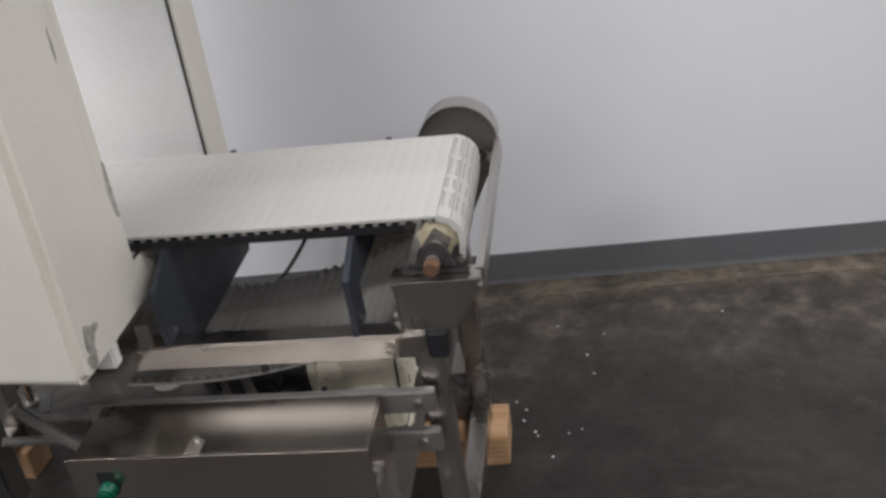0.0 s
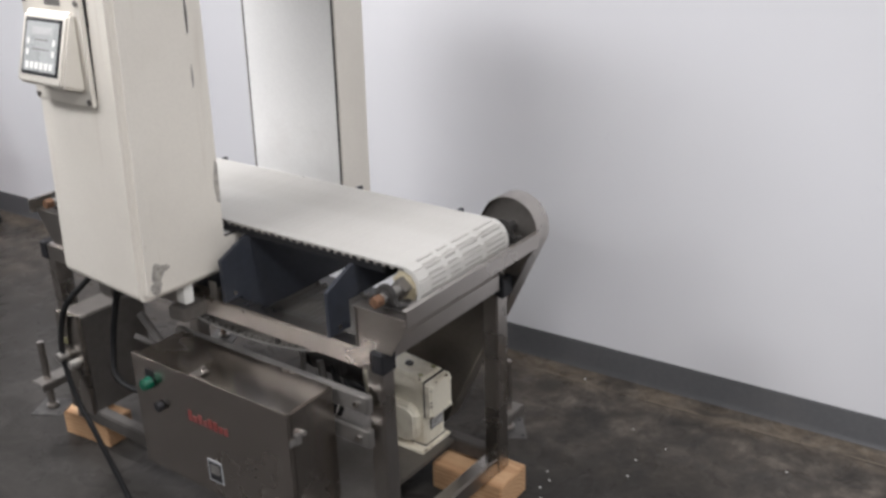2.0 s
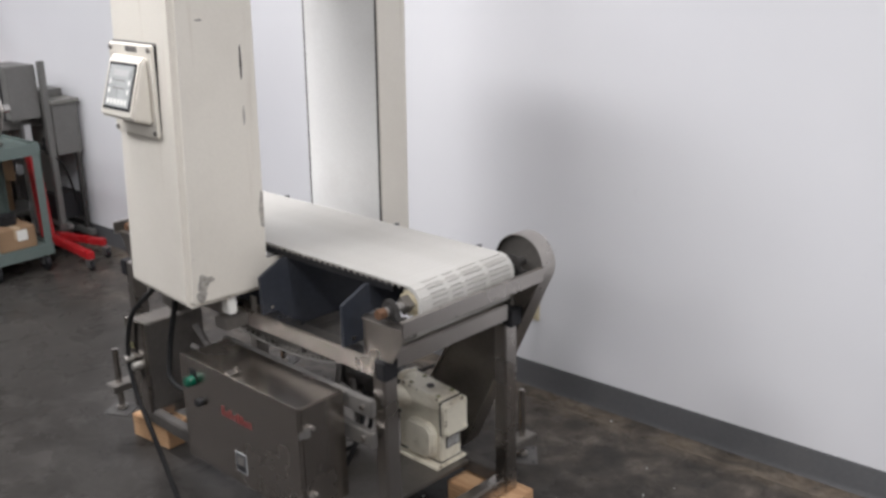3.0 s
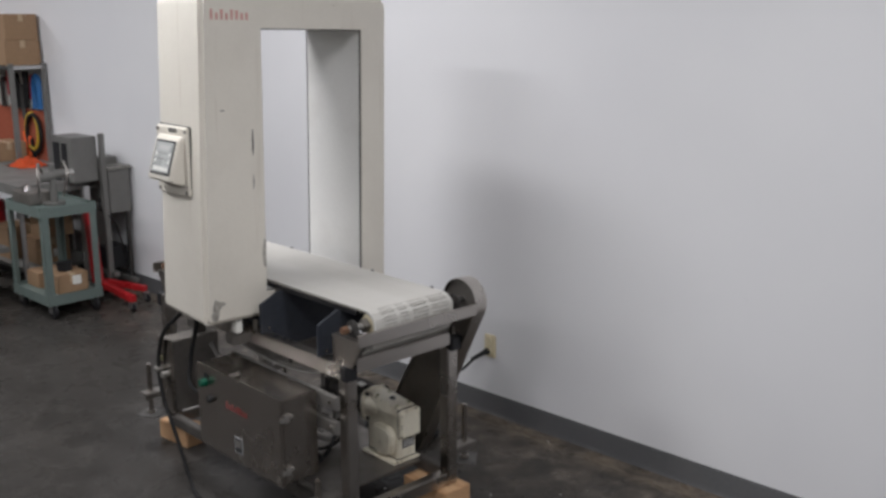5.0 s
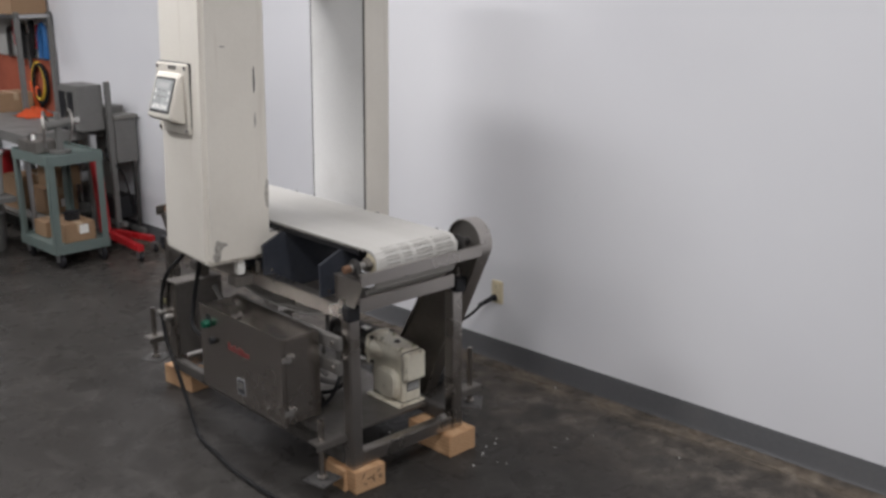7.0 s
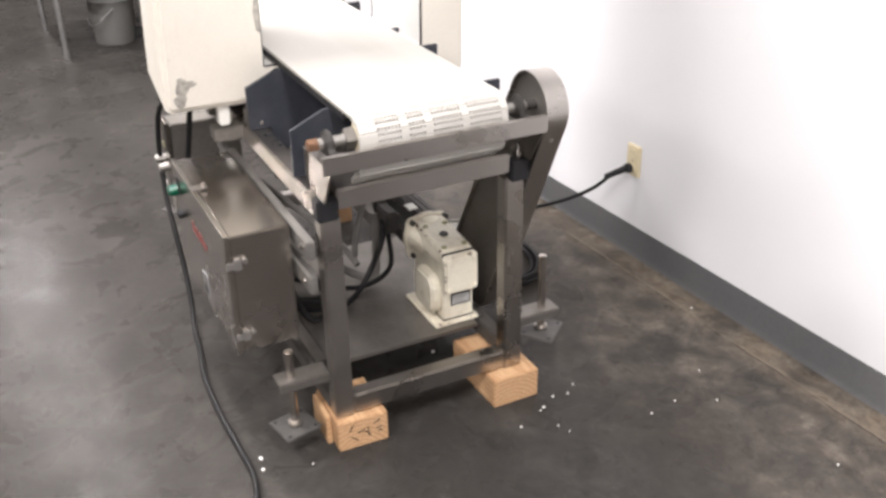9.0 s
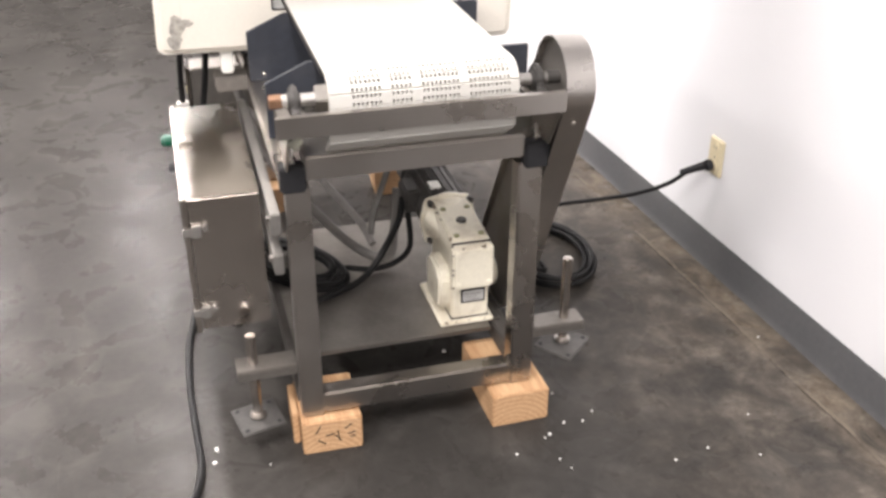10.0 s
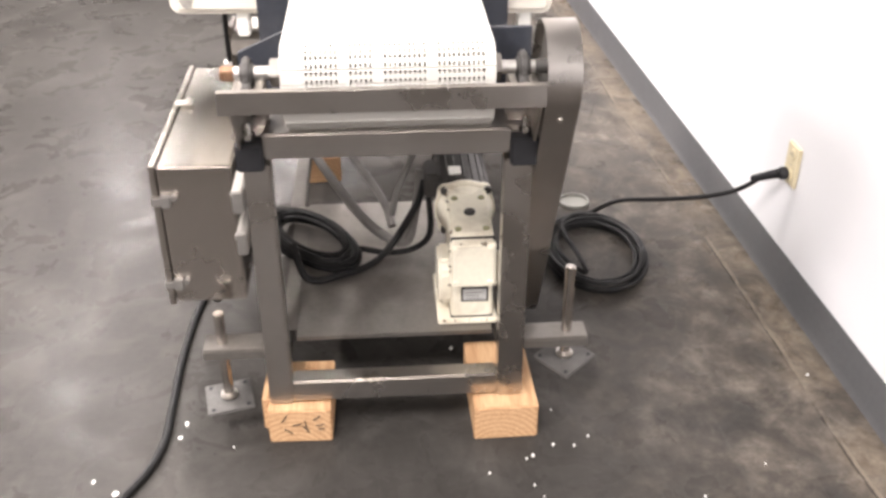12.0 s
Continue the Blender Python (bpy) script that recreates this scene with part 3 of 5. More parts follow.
def row_mesh(name, holed):
    """One row of the belt: a thin plate, rounded along its hinge edges, with slots where the hinges open."""
    bm = B()
    w, t, half = (BY1 - BY0) / 2, 0.0045, PITCH / 2 + (0.0002 if not holed else 0.0)
    if not holed:
        prism(bm, [(-half, 0.0), (-half + 0.0025, -0.0012), (half - 0.0025, -0.0012), (half, 0.0), (half, t - 0.0003), (half - 0.0012, t), (0, t), (-half + 0.0012, t), (-half, t - 0.0003)], "y", -w, w, 0)
        for y in np.linspace(-w + 0.008, w - 0.008, 2):
            box(bm, -0.005, 0.005, y - 0.006, y + 0.006, -t - 0.005, -0.001, 0)
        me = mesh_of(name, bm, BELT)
        me.materials.append(BELT_SHADE)
        # inner faces take the darker tone that stands for their shade
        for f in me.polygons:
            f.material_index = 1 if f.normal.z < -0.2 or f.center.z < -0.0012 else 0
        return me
    pitch = 0.0086
    n = int((2 * w - 0.02) / pitch)
    xs = [-half, -half + 0.0018, -half + 0.0088, -0.0017, 0.0017, half - 0.0088, half - 0.0018, half]
    holes_y = []
    for k in range(n):
        y = -w + 0.011 + k * pitch
        u = 1 - (y + 0.0022 + w) / (2 * w)
        if 0.108 < u < 0.265 or 0.315 < u < 0.437 or 0.478 < u < 0.68 or 0.733 < u < 0.955:
            holes_y.append((y, y + 0.0045))
    ys = sorted(set([-w, w] + [round(v, 5) for h in holes_y for v in h]))
    starts = {round(h[0], 5) for h in holes_y}
    top = {(i, j): bm.verts.new((x, y, t - (0.0016 if i in (0, 7) else 0))) for i, x in enumerate(xs) for j, y in enumerate(ys)}
    low = {(i, j): bm.verts.new((x, y, -t - 0.003)) for i, x in enumerate(xs) for j, y in enumerate(ys)}

    # pit floors, coloured dark for the depth of the slots
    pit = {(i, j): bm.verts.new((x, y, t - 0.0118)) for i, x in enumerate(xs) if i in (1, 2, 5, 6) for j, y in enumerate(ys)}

    def solid(i, j):
        return 0 <= i < 7 and 0 <= j < len(ys) - 1 and not (i in (1, 5) and ys[j] in starts)

    for i in range(7):
        for j in range(len(ys) - 1):
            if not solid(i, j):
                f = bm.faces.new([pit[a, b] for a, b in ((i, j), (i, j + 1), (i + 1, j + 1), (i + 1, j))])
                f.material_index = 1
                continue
            bm.faces.new((top[i, j], top[i + 1, j], top[i + 1, j + 1], top[i, j + 1]))
            bm.faces.new((low[i, j], low[i, j + 1], low[i + 1, j + 1], low[i + 1, j]))
            for (di, dj), (a, b) in (((-1, 0), ((i, j), (i, j + 1))), ((1, 0), ((i + 1, j + 1), (i + 1, j))), ((0, -1), ((i + 1, j), (i, j))), ((0, 1), ((i, j + 1), (i + 1, j + 1)))):
                if not solid(i + di, j + dj):
                    bm.faces.new((top[a], top[b], low[b], low[a]))
    bmesh.ops.delete(bm, geom=[v for v in bm.verts if not v.link_faces], context="VERTS")
    me = mesh_of(name, bm, BELT)
    me.materials.append(SLOT_SHADE)
    return me


def lay_belt():
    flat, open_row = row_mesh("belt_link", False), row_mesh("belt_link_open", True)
    belt = new("belt")
    belt.parent = conveyor
    tagged(belt, "cream modular plastic conveyor belt")
    base = Vector(conveyor.location)
    pts = belt_path()
    pts.append(pts[0])
    lengths = [0.0]
    for a, b in zip(pts, pts[1:]):
        lengths.append(lengths[-1] + math.hypot(b[0] - a[0], b[1] - a[1]))
    count = round(lengths[-1] / PITCH)
    for k in range(count):
        s = (k + 0.35) * lengths[-1] / count
        i = max(n for n in range(len(lengths) - 1) if lengths[n] <= s)
        u = (s - lengths[i]) / (lengths[i + 1] - lengths[i])
        x, z = (pts[i][n] + (pts[i + 1][n] - pts[i][n]) * u for n in (0, 1))
        d = (pts[i + 1][0] - pts[i][0], pts[i + 1][1] - pts[i][1])
        turning = z > 0.815 and (x > AX + 0.002 or x < FAR - 0.002)
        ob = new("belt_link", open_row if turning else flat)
        ob.parent = belt
        ob.matrix_local = Matrix.Translation(Vector((x, (BY0 + BY1) / 2, z)) - base) @ Matrix.Rotation(math.atan2(d[1], -d[0]), 4, "Y") @ Matrix.Rotation(math.pi, 4, "Z") @ Matrix.Rotation(0, 4, "X")


# ---- levelling feet ----
def foot(x, y0, y1, pin_y, top, bracket_z, pad_z, tilt, turn):
    """A bracket on the post, a threaded pin through it, and a square pad at the pin's lower end."""
    f = thing("levelling_foot", (x, pin_y, 0), "steel levelling foot with a pin and a square pad", "machine foot", "levelling feet of the conveyor")
    bm = B()
    box(bm, x - 0.03, x + 0.03, *sorted((y0, y1)), bracket_z - 0.006, bracket_z, 0.002)
    box(bm, x + 0.024, x + 0.03, *sorted((y0, y1)), bracket_z - 0.026, bracket_z - 0.006, 0.001)
    box(bm, x - 0.016, x + 0.016, *sorted((pin_y - 0.016, pin_y + 0.016)), bracket_z - 0.026, bracket_z - 0.006, 0.002)
    part("bracket", bm, STEEL_DARK, f)
    part("pin", cyl(B(), (x, pin_y, pad_z + 0.008), (x, pin_y, top), 0.0115, seg=16, bevel=0.003), STEEL_CAB, f, "bright steel pin")
    m = Matrix.Translation((x, pin_y, pad_z)) @ Euler((radians(tilt), radians(tilt * 0.4), radians(turn))).to_matrix().to_4x4()
    pad = part("pad", box(B(), -0.051, 0.051, -0.051, 0.051, 0.002, 0.008, 0.002, m=m), PAD, f)
    # dark discs on the pad, coloured like the shade in bolt holes
    for hx in (-0.038, 0.038):
        for hy in (-0.038, 0.038):
            hole = cyl(B(), (hx, hy, 0.0078), (hx, hy, 0.0086), 0.005, seg=10)
            hole.transform(m)
            part("bolt_hole_shade", hole, RUBBER, pad)
    part("collar", cyl(B(), (x, pin_y, pad_z + 0.008), (x, pin_y, pad_z + 0.022), 0.019, seg=16, bevel=0.004), STEEL, pad)


foot(-0.062, 0.004, -0.129, -0.091, 0.300, 0.223, 0.066, 2, 12)
foot(-0.072, 0.555, 0.700, 0.657, 0.378, 0.213, 0.135, 7, 40)
foot(END + 0.008, 0.004, -0.112, -0.075, 0.402, 0.270, 0.16, 0, 30)
foot(END + 0.008, 0.555, 0.694, 0.650, 0.36, 0.240, 0.10, 5, 20)


# ---- wooden blocks under the frame ----
def block(x0, x1, y0, y1, h, turn, label):
    c = ((x0 + x1) / 2, (y0 + y1) / 2, 0)
    m = Matrix.Translation(c) @ Matrix.Rotation(radians(turn), 4, "Z")
    bm = box(B(), (x0 - x1) / 2, (x1 - x0) / 2, (y0 - y1) / 2, (y1 - y0) / 2, 0, h, 0.003, 2, m)
    return single("wood_block", bm, WOOD, c, label, "wood block", "wood blocks under the conveyor")


marked = block(-0.16, 0.017, 0.001, 0.138, 0.0885, -1.5, "raw pine block with dark pencil marks on its end")
block(-0.21, 0.035, 0.445, 0.585, 0.0885, 1, "raw pine block showing its end grain rings")
block(-1.435, -1.225, 0.012, 0.118, 0.0885, 6, "raw pine block under the far leg")
block(-1.43, -1.27, 0.455, 0.55, 0.0885, -4, "raw pine block under the far leg")
part("splinter", box(B(), -0.150, -0.03, -0.018, -0.003, 0.0, 0.086, 0.003, m=Matrix.Rotation(radians(-2), 4, "Z")), WOOD, marked)
INK = surface("pencil_marks", (0.05, 0.035, 0.025), 0.8)
for y, z, dy, dz in ((0.022, 0.058, 0.012, 0.02), (0.026, 0.038, 0.018, -0.014), (0.045, 0.048, 0.02, 0.004), (0.066, 0.046, 0.014, -0.018), (0.072, 0.06, 0.004, -0.03), (0.09, 0.062, 0.016, 0.012), (0.096, 0.046, 0.018, 0.003), (0.1, 0.036, 0.014, 0.002)):
    y += 0.006
    x = 0.0182 - (y - 0.071) * -0.026
    part("pencil_mark", tube(B(), [(x, y, z), (x + 0.0002, y + dy * 0.5, z + dz * 0.4), (x, y + dy, z + dz)], 0.0015, 5, 3), INK, marked)


# ---- the detector head ----
def rounded(y0, y1, z0, z1, r, n=7, low=None):
    pts = []
    q = low or r
    for cy, cz, a0, r in ((y1 - r, z1 - r, 0, r), (y0 + r, z1 - r, 90, r), (y0 + q, z0 + q, 180, q), (y1 - q, z0 + q, 270, q)):
        for a in np.linspace(a0, a0 + 90, n):
            pts.append((cy + r * math.cos(radians(a)), cz + r * math.sin(radians(a))))
    return pts


def ring(bm, outer, inner, x0, x1, bevel=0.0, seg=3):
    t = bmesh.new()
    o0, o1 = ([t.verts.new((x, *p)) for p in outer] for x in (x0, x1))
    i0, i1 = ([t.verts.new((x, *p)) for p in inner] for x in (x0, x1))
    n, outer_edges = len(outer), []
    for k in range(n):
        j = (k + 1) % n
        t.faces.new((o0[k], o0[j], o1[j], o1[k]))
        t.faces.new((i0[k], i1[k], i1[j], i0[j]))
        t.faces.new((o1[k], o1[j], i1[j], i1[k]))
        t.faces.new((o0[k], i0[k], i0[j], o0[j]))
    if bevel:
        edges = [e for e in t.edges if (e.verts[0] in o0 and e.verts[1] in o0) or (e.verts[0] in o1 and e.verts[1] in o1)]
        bmesh.ops.bevel(t, geom=edges, offset=bevel, segments=seg, affect="EDGES")
    merge(bm, t)
    return bm


HX0, HX1, HY0, HY1, HZ0, HZ1 = -0.955, -0.578, -0.213, 0.675, 0.766, 1.995
IY0, IY1, IZ0, IZ1 = 0.063, 0.541, 0.862, 1.868
head = thing("metal_detector", (-0.78, 0.24, 0.69), "cream enamelled metal detector arch with worn paint over the belt", "metal detector")
bm = ring(B(), rounded(HY0, HY1, HZ0, HZ1, 0.045, 7, 0.024), rounded(IY0, IY1, IZ0, IZ1, 0.006), HX0, HX1, 0.016)
for v in bm.verts:
    if v.co.y < -0.05:
        v.co.y += 0.024 * (v.co.z - HZ0) / 1.2 + 0.032 * (HX1 - v.co.x) / 0.38
part("arch", bm, CREAM, head)
part("liner", ring(B(), rounded(IY0 - 0.004, IY1 + 0.004, IZ0 - 0.004, IZ1 + 0.004, 0.006), rounded(IY0 + 0.003, IY1 - 0.003, IZ0 + 0.003, IZ1 - 0.003, 0.006), HX0 + 0.012, HX1 - 0.012), CREAM_IN, head, "cream aperture liner")
for x in (HX0 + 0.006, HX1 - 0.011):
    part("gasket", ring(B(), rounded(IY0 - 0.003, IY1 + 0.003, IZ0 - 0.003, IZ1 + 0.003, 0.006), rounded(IY0 + 0.0042, IY1 - 0.0042, IZ0 + 0.0042, IZ1 - 0.0042, 0.006), x, x + 0.005), GASKET, head, "dirty dark sealing bead")
for x in (-0.63, -0.93):
    for y0, y1 in ((-0.064, -0.034), (0.60, 0.63)):
        part("spacer", box(B(), x - 0.015, x + 0.025, y0, y1, 0.706, 0.768, 0.004), WHITE, head, "white plastic spacer under the arch")

# faded red maker's mark as plain bars, and wear on the paint
for k in range(8):
    y = -0.148 + k * 0.021
    tall = (0.038, 0.024, 0.036, 0.024, 0.036, 0.034, 0.024, 0.026)[k]
    part("mark_bar", box(B(), HX1 - 0.001, HX1 + 0.0012, y, y + 0.011, 1.897, 1.897 + tall, 0.0005), REDPRINT, head, "faded red maker's mark, plain bar")


def smear(y, z, wy, wz, seed):
    """A small flat patch with a ragged outline on the arch's face."""
    rnd = random.Random(seed)
    pts = [(y + wy * (0.5 + 0.5 * rnd.random()) * math.cos(a), z + wz * (0.5 + 0.5 * rnd.random()) * math.sin(a)) for a in np.linspace(0, 2 * math.pi, 15)[:-1]]
    return prism(B(), pts, "x", HX1 - 0.001, HX1 + 0.0008 + 0.0003 * seed, 0)


for k, (y, z, wy, wz) in enumerate(((-0.160, 0.838, 0.022, 0.036), (-0.168, 0.80, 0.024, 0.026), (-0.140, 0.845, 0.020, 0.012), (-0.11, 1.572, 0.014, 0.004))):
    part("scuff", smear(y, z, wy, wz, k), SCUFF, head, "scuffed bare patch in the paint")
for z0, z1, tone in ((1.40, 1.50, GASKET), (1.27, 1.33, SCUFF)):
    part("scratch", prism(B(), [(0.014, z0), (0.018, z0 + 0.01), (0.020, (z0 + z1) / 2), (0.017, z1), (0.014, z1 - 0.008), (0.012, (z0 + z1) / 2)], "x", HX1 - 0.001, HX1 + 0.0008, 0), tone, head, "dark scratch in the paint")
part("scratch", prism(B(), [(0.052, 0.965), (0.063, 0.96), (0.064, 1.065), (0.056, 1.075), (0.046, 1.015)], "x", HX1 - 0.001, HX1 + 0.0008, 0), SCUFF, head, "worn edge")

# control unit on the side of the arch
KX0, KX1, KZ0, KZ1 = -0.903, -0.668, 1.248, 1.508
HYK = HY0 + 0.027
unit = part("control_unit", box(B(), KX0, KX1, HYK - 0.020, HYK - 0.008, KZ0, KZ1, 0.010, 3), CREAM, head, "cream keypad housing")
part("seal", box(B(), KX0 - 0.002, KX1 + 0.002, HYK - 0.009, HYK + 0.006, KZ0 - 0.002, KZ1 + 0.002, 0.003), RUBBER, unit, "black rubber seal")
yk = HYK - 0.019
part("wedge", prism(B(), [(yk, 1.474), (yk - 0.020, 1.466), (yk - 0.064, 1.318), (yk - 0.062, 1.306), (yk, 1.286)], "x", -0.868, -0.692, 0.006), CREAM, unit)
def on_slope(x0, x1, v0, v1, lift, thick):
    """A plate on the sloping face: v runs along the slope."""
    d = Vector((0, 0.044, 0.148)).normalized()
    n = Vector((0, -0.148, 0.044)).normalized()
    c = Vector((-0.780, yk - 0.042, 1.392))
    m = Matrix(((1, 0, 0, c.x), (0, n.y, d.y, c.y), (0, n.z, d.z, c.z), (0, 0, 0, 1)))
    return box(B(), x0, x1, lift, lift + thick, v0, v1, 0.001, m=m)


part("keypad_frame", on_slope(-0.072, 0.072, -0.066, 0.066, -0.001, 0.003), RUBBER, unit, "black keypad border")
part("keypad", on_slope(-0.064, 0.064, -0.058, 0.058, 0.0018, 0.0015), LCD, unit, "grey membrane keypad")
part("display", on_slope(-0.04, 0.04, 0.028, 0.046, 0.003, 0.0012), OFFWHITE, unit, "pale display window")
for k in range(6):
    part("key", on_slope(-0.054 + k * 0.0188, -0.041 + k * 0.0188, -0.052, -0.036, 0.003, 0.0014), WHITE, unit, "white key")
for v in (-0.014, 0.012):
    for x in (-0.055, 0.046):
        part("key", on_slope(x, x + 0.009, v - 0.007, v + 0.007, 0.003, 0.0014), WHITE, unit, "white key")
for v, w in ((0.016, 0.026), (-0.006, 0.034)):
    part("print_bar", on_slope(-w, w, v - 0.0018, v + 0.0018, 0.003, 0.0004), GREYTUBE, unit)
part("name_plate", box(B(), -0.805, -0.745, yk - 0.003, yk, 1.483, 1.499, 0.001), GREYTUBE, unit, "grey name plate")
for x in (KX0 + 0.016, KX1 - 0.016):
    for z in (KZ0 + 0.016, KZ1 - 0.016):
        part("screw", cyl(B(), (x, yk + 0.002, z), (x, yk - 0.005, z), 0.007, seg=10), STEEL_DARK, unit)


head.rotation_euler = (-0.020, 0, 0)   # the arch leans a little to the wall, fitted to the camera's view


# ---- the control cabinet ----
CX0, CX1, CY0, CY1, CZ0, CZ1 = -0.678, -0.125, -0.187, -0.037, 0.288, 0.611
cabinet = thing("control_cabinet", (-0.415, -0.037, 0.284), "stainless steel control cabinet with two latches, bolted to the conveyor", "control cabinet")
part("body", box(B(), CX0, CX1, CY0, CY1, CZ0, CZ1, 0.004), STEEL_CAB, cabinet)
door = part("door", box(B(), CX0 - 0.004, CX1 + 0.004, CY0 - 0.014, CY0 - 0.0015, CZ0 - 0.004, CZ1 + 0.005, 0.0015), STEEL_CAB, cabinet)
for z in (0.540, 0.340):
    latch = B()
    box(latch, CX1, CX1 + 0.012, CY0 + 0.002, CY0 + 0.022, z - 0.016, z + 0.012, 0.002)
    cyl(latch, (CX1, CY0 + 0.03, z + 0.006), (CX1 + 0.014, CY0 + 0.03, z + 0.006), 0.006, seg=10)
    box(latch, CX1 + 0.006, CX1 + 0.010, CY0 - 0.016, CY0 + 0.006, z - 0.012, z + 0.006, 0.001)
    part("latch", latch, STEEL_LIGHT, cabinet, "bright steel clamp latch")
knob = B()
box(knob, -0.456, -0.426, CY0 - 0.010, CY0 + 0.03, CZ1 + 0.0052, CZ1 + 0.008, 0.001)
cyl(knob, (-0.44, CY0 + 0.022, CZ1 + 0.006), (-0.44, CY0 + 0.022, CZ1 + 0.018), 0.006, seg=10)
part("latch", knob, STEEL, cabinet, "small steel top latch")
yd = CY0 - 0.014
part("switch_plate", box(B(), -0.63, -0.597, yd - 0.002, yd, 0.535, 0.585, 0.001), RUBBER, door)
part("start_button", cyl(B(), (-0.612, yd, 0.55), (-0.612, yd - 0.03, 0.55), 0.017, 0.015, 20, 0.004), GREEN, door, "green push button")
part("stop_knob", cyl(B(), (-0.583, yd, 0.489), (-0.583, yd - 0.018, 0.489), 0.014, 0.013, 20, 0.003), RUBBER, door, "black round knob")
for k in range(8):
    x = -0.478 + k * 0.0185
    tall = (0.030, 0.018, 0.028, 0.018, 0.028, 0.026, 0.018, 0.020)[k]
    part("mark_bar", box(B(), x, x + 0.0135, yd - 0.001, yd + 0.001, 0.481, 0.481 + tall, 0.0003), REDCAB, door, "red maker's mark, plain bar")
sticker = part("sticker", box(B(), -0.427, -0.374, yd - 0.0012, yd + 0.001, 0.322, 0.386, 0.0003), LABEL, door, "white square sticker with a dark field")
part("field", box(B(), -0.423, -0.378, yd - 0.0018, yd, 0.3265, 0.3815, 0.0002), RUBBER, sticker)
part("inner_field", box(B(), -0.416, -0.385, yd - 0.0024, yd, 0.346, 0.374, 0.0002), GREYTUBE, sticker)
for x in (CX0 + 0.05, CX1 - 0.05):
    part("cable_gland", cyl(B(), (x, -0.11, CZ0 - 0.03), (x, -0.11, CZ0), 0.014, seg=12, bevel=0.002), IRON, cabinet)

# ---- the second box under the head ----
BX0, BX1 = -1.10, -1.0
junction = thing("junction_box", (-1.05, 0, 0.29), "dull stainless junction box below the detector head", "junction box")
part("body", box(B(), BX0, BX1, -0.132, 0.085, 0.29, 0.600, 0.004), STEEL_DARK, junction)
part("lid", box(B(), BX0 - 0.004, BX1 + 0.004, -0.146, -0.1335, 0.286, 0.607, 0.003), STEEL_CAB, junction)
for x, z in ((-1.075, 0.470), (-1.02, 0.460)):
    part("cable_gland", cyl(B(), (x, -0.146, z), (x, -0.18, z), 0.014, seg=12, bevel=0.003), STEEL_LIGHT, junction, "bright cable gland")
part("warning_label", box(B(), -1.085, -1.065, -0.1475, -0.145, 0.505, 0.525, 0), OILED, junction, "small brass-coloured label")
part("hanger", box(B(), -1.07, -1.03, 0.0, 0.045, 0.60, 0.664, 0.002), STEEL_DARK, junction)

# ---- the gear motor ----
motor = thing("gear_motor", (-0.30, 0.46, 0.15), "chipped cream gear motor bolted to the tray", "gear motor")
bm = B()
box(bm, -0.402, -0.192, 0.382, 0.520, 0.151, 0.162, 0.003)
part("foot_plate", bm, CREAM_GB, motor)
bm = B()
prism(bm, [(-0.205, 0.162), (-0.203, 0.376), (-0.208, 0.384), (-0.385, 0.402), (-0.396, 0.40), (-0.396, 0.162)], "y", 0.413, 0.508, 0.006, 3)
prism(bm, [(-0.345, 0.19), (-0.325, 0.175), (-0.245, 0.175), (-0.222, 0.195), (-0.222, 0.272), (-0.245, 0.295), (-0.325, 0.295), (-0.345, 0.275)], "y", 0.385, 0.422, 0.008, 3)
cyl(bm, (-0.285, 0.510, 0.245), (-0.285, 0.548, 0.245), 0.046, 0.036, 28, 0.004)
gearbox = part("gearbox", bm, CREAM_GB, motor)
part("cover", box(B(), -0.204, -0.175, 0.408, 0.511, 0.262, 0.377, 0.006, 3), CREAM_GB, gearbox)
part("joint", box(B(), -0.2065, -0.2025, 0.4115, 0.5095, 0.2605, 0.379, 0.001), GASKET, gearbox, "dark grimy joint")
part("joint", box(B(), -0.397, -0.2035, 0.4115, 0.5095, 0.1615, 0.1645, 0.001), GASKET, gearbox, "dark grimy joint")
for y in (0.421, 0.498):
    for z in (0.276, 0.362):
        part("bolt", cyl(B(), (-0.176, y, z), (-0.171, y, z), 0.007, seg=10, bevel=0.001), CREAM_GB, gearbox)
plate = part("rating_plate", box(B(), -0.2045, -0.2015, 0.436, 0.498, 0.208, 0.246, 0.0005), RUBBER, gearbox, "rating plate with a dark border")
part("plate_face", box(B(), -0.202, -0.2005, 0.440, 0.494, 0.212, 0.242, 0.0003), OFFWHITE, gearbox)
for z in (0.233, 0.225, 0.217):
    part("print_bar", box(B(), -0.2008, -0.1998, 0.446, 0.446 + (0.04, 0.03, 0.036)[int((0.233 - z) / 0.007)], z - 0.0008, z + 0.0008, 0), GREYTUBE, gearbox)


def on_top(y, u, r, h):
    """A plug on the sloping top: u runs from its front edge to its back edge."""
    p = Vector((-0.206, y, 0.384)).lerp(Vector((-0.385, y, 0.402)), u)
    n = Vector((0.018, 0, 0.179)).normalized()
    return cyl(B(), p - n * 0.002, p + n * h, r, seg=12, bevel=0.001)


part("oil_plug", on_top(0.461, 0.48, 0.013, 0.004), IRON, gearbox, "dark oval oil plug")
for y in (0.43, 0.493):
    for u in (0.12, 0.80):
        part("plug", on_top(y, u, 0.008, 0.003), OILED, gearbox, "greenish brass plug")
bm = B()
lobes = []
for k in range(48):
    a = 2 * math.pi * k / 48
    r = 0.073 + 0.011 * max(0.0, math.cos(4 * a - math.pi)) ** 2
    lobes.append((0.459 + r * math.cos(a), 0.342 + r * math.sin(a)))
prism(bm, lobes, "x", -0.415, -0.396, 0.003)
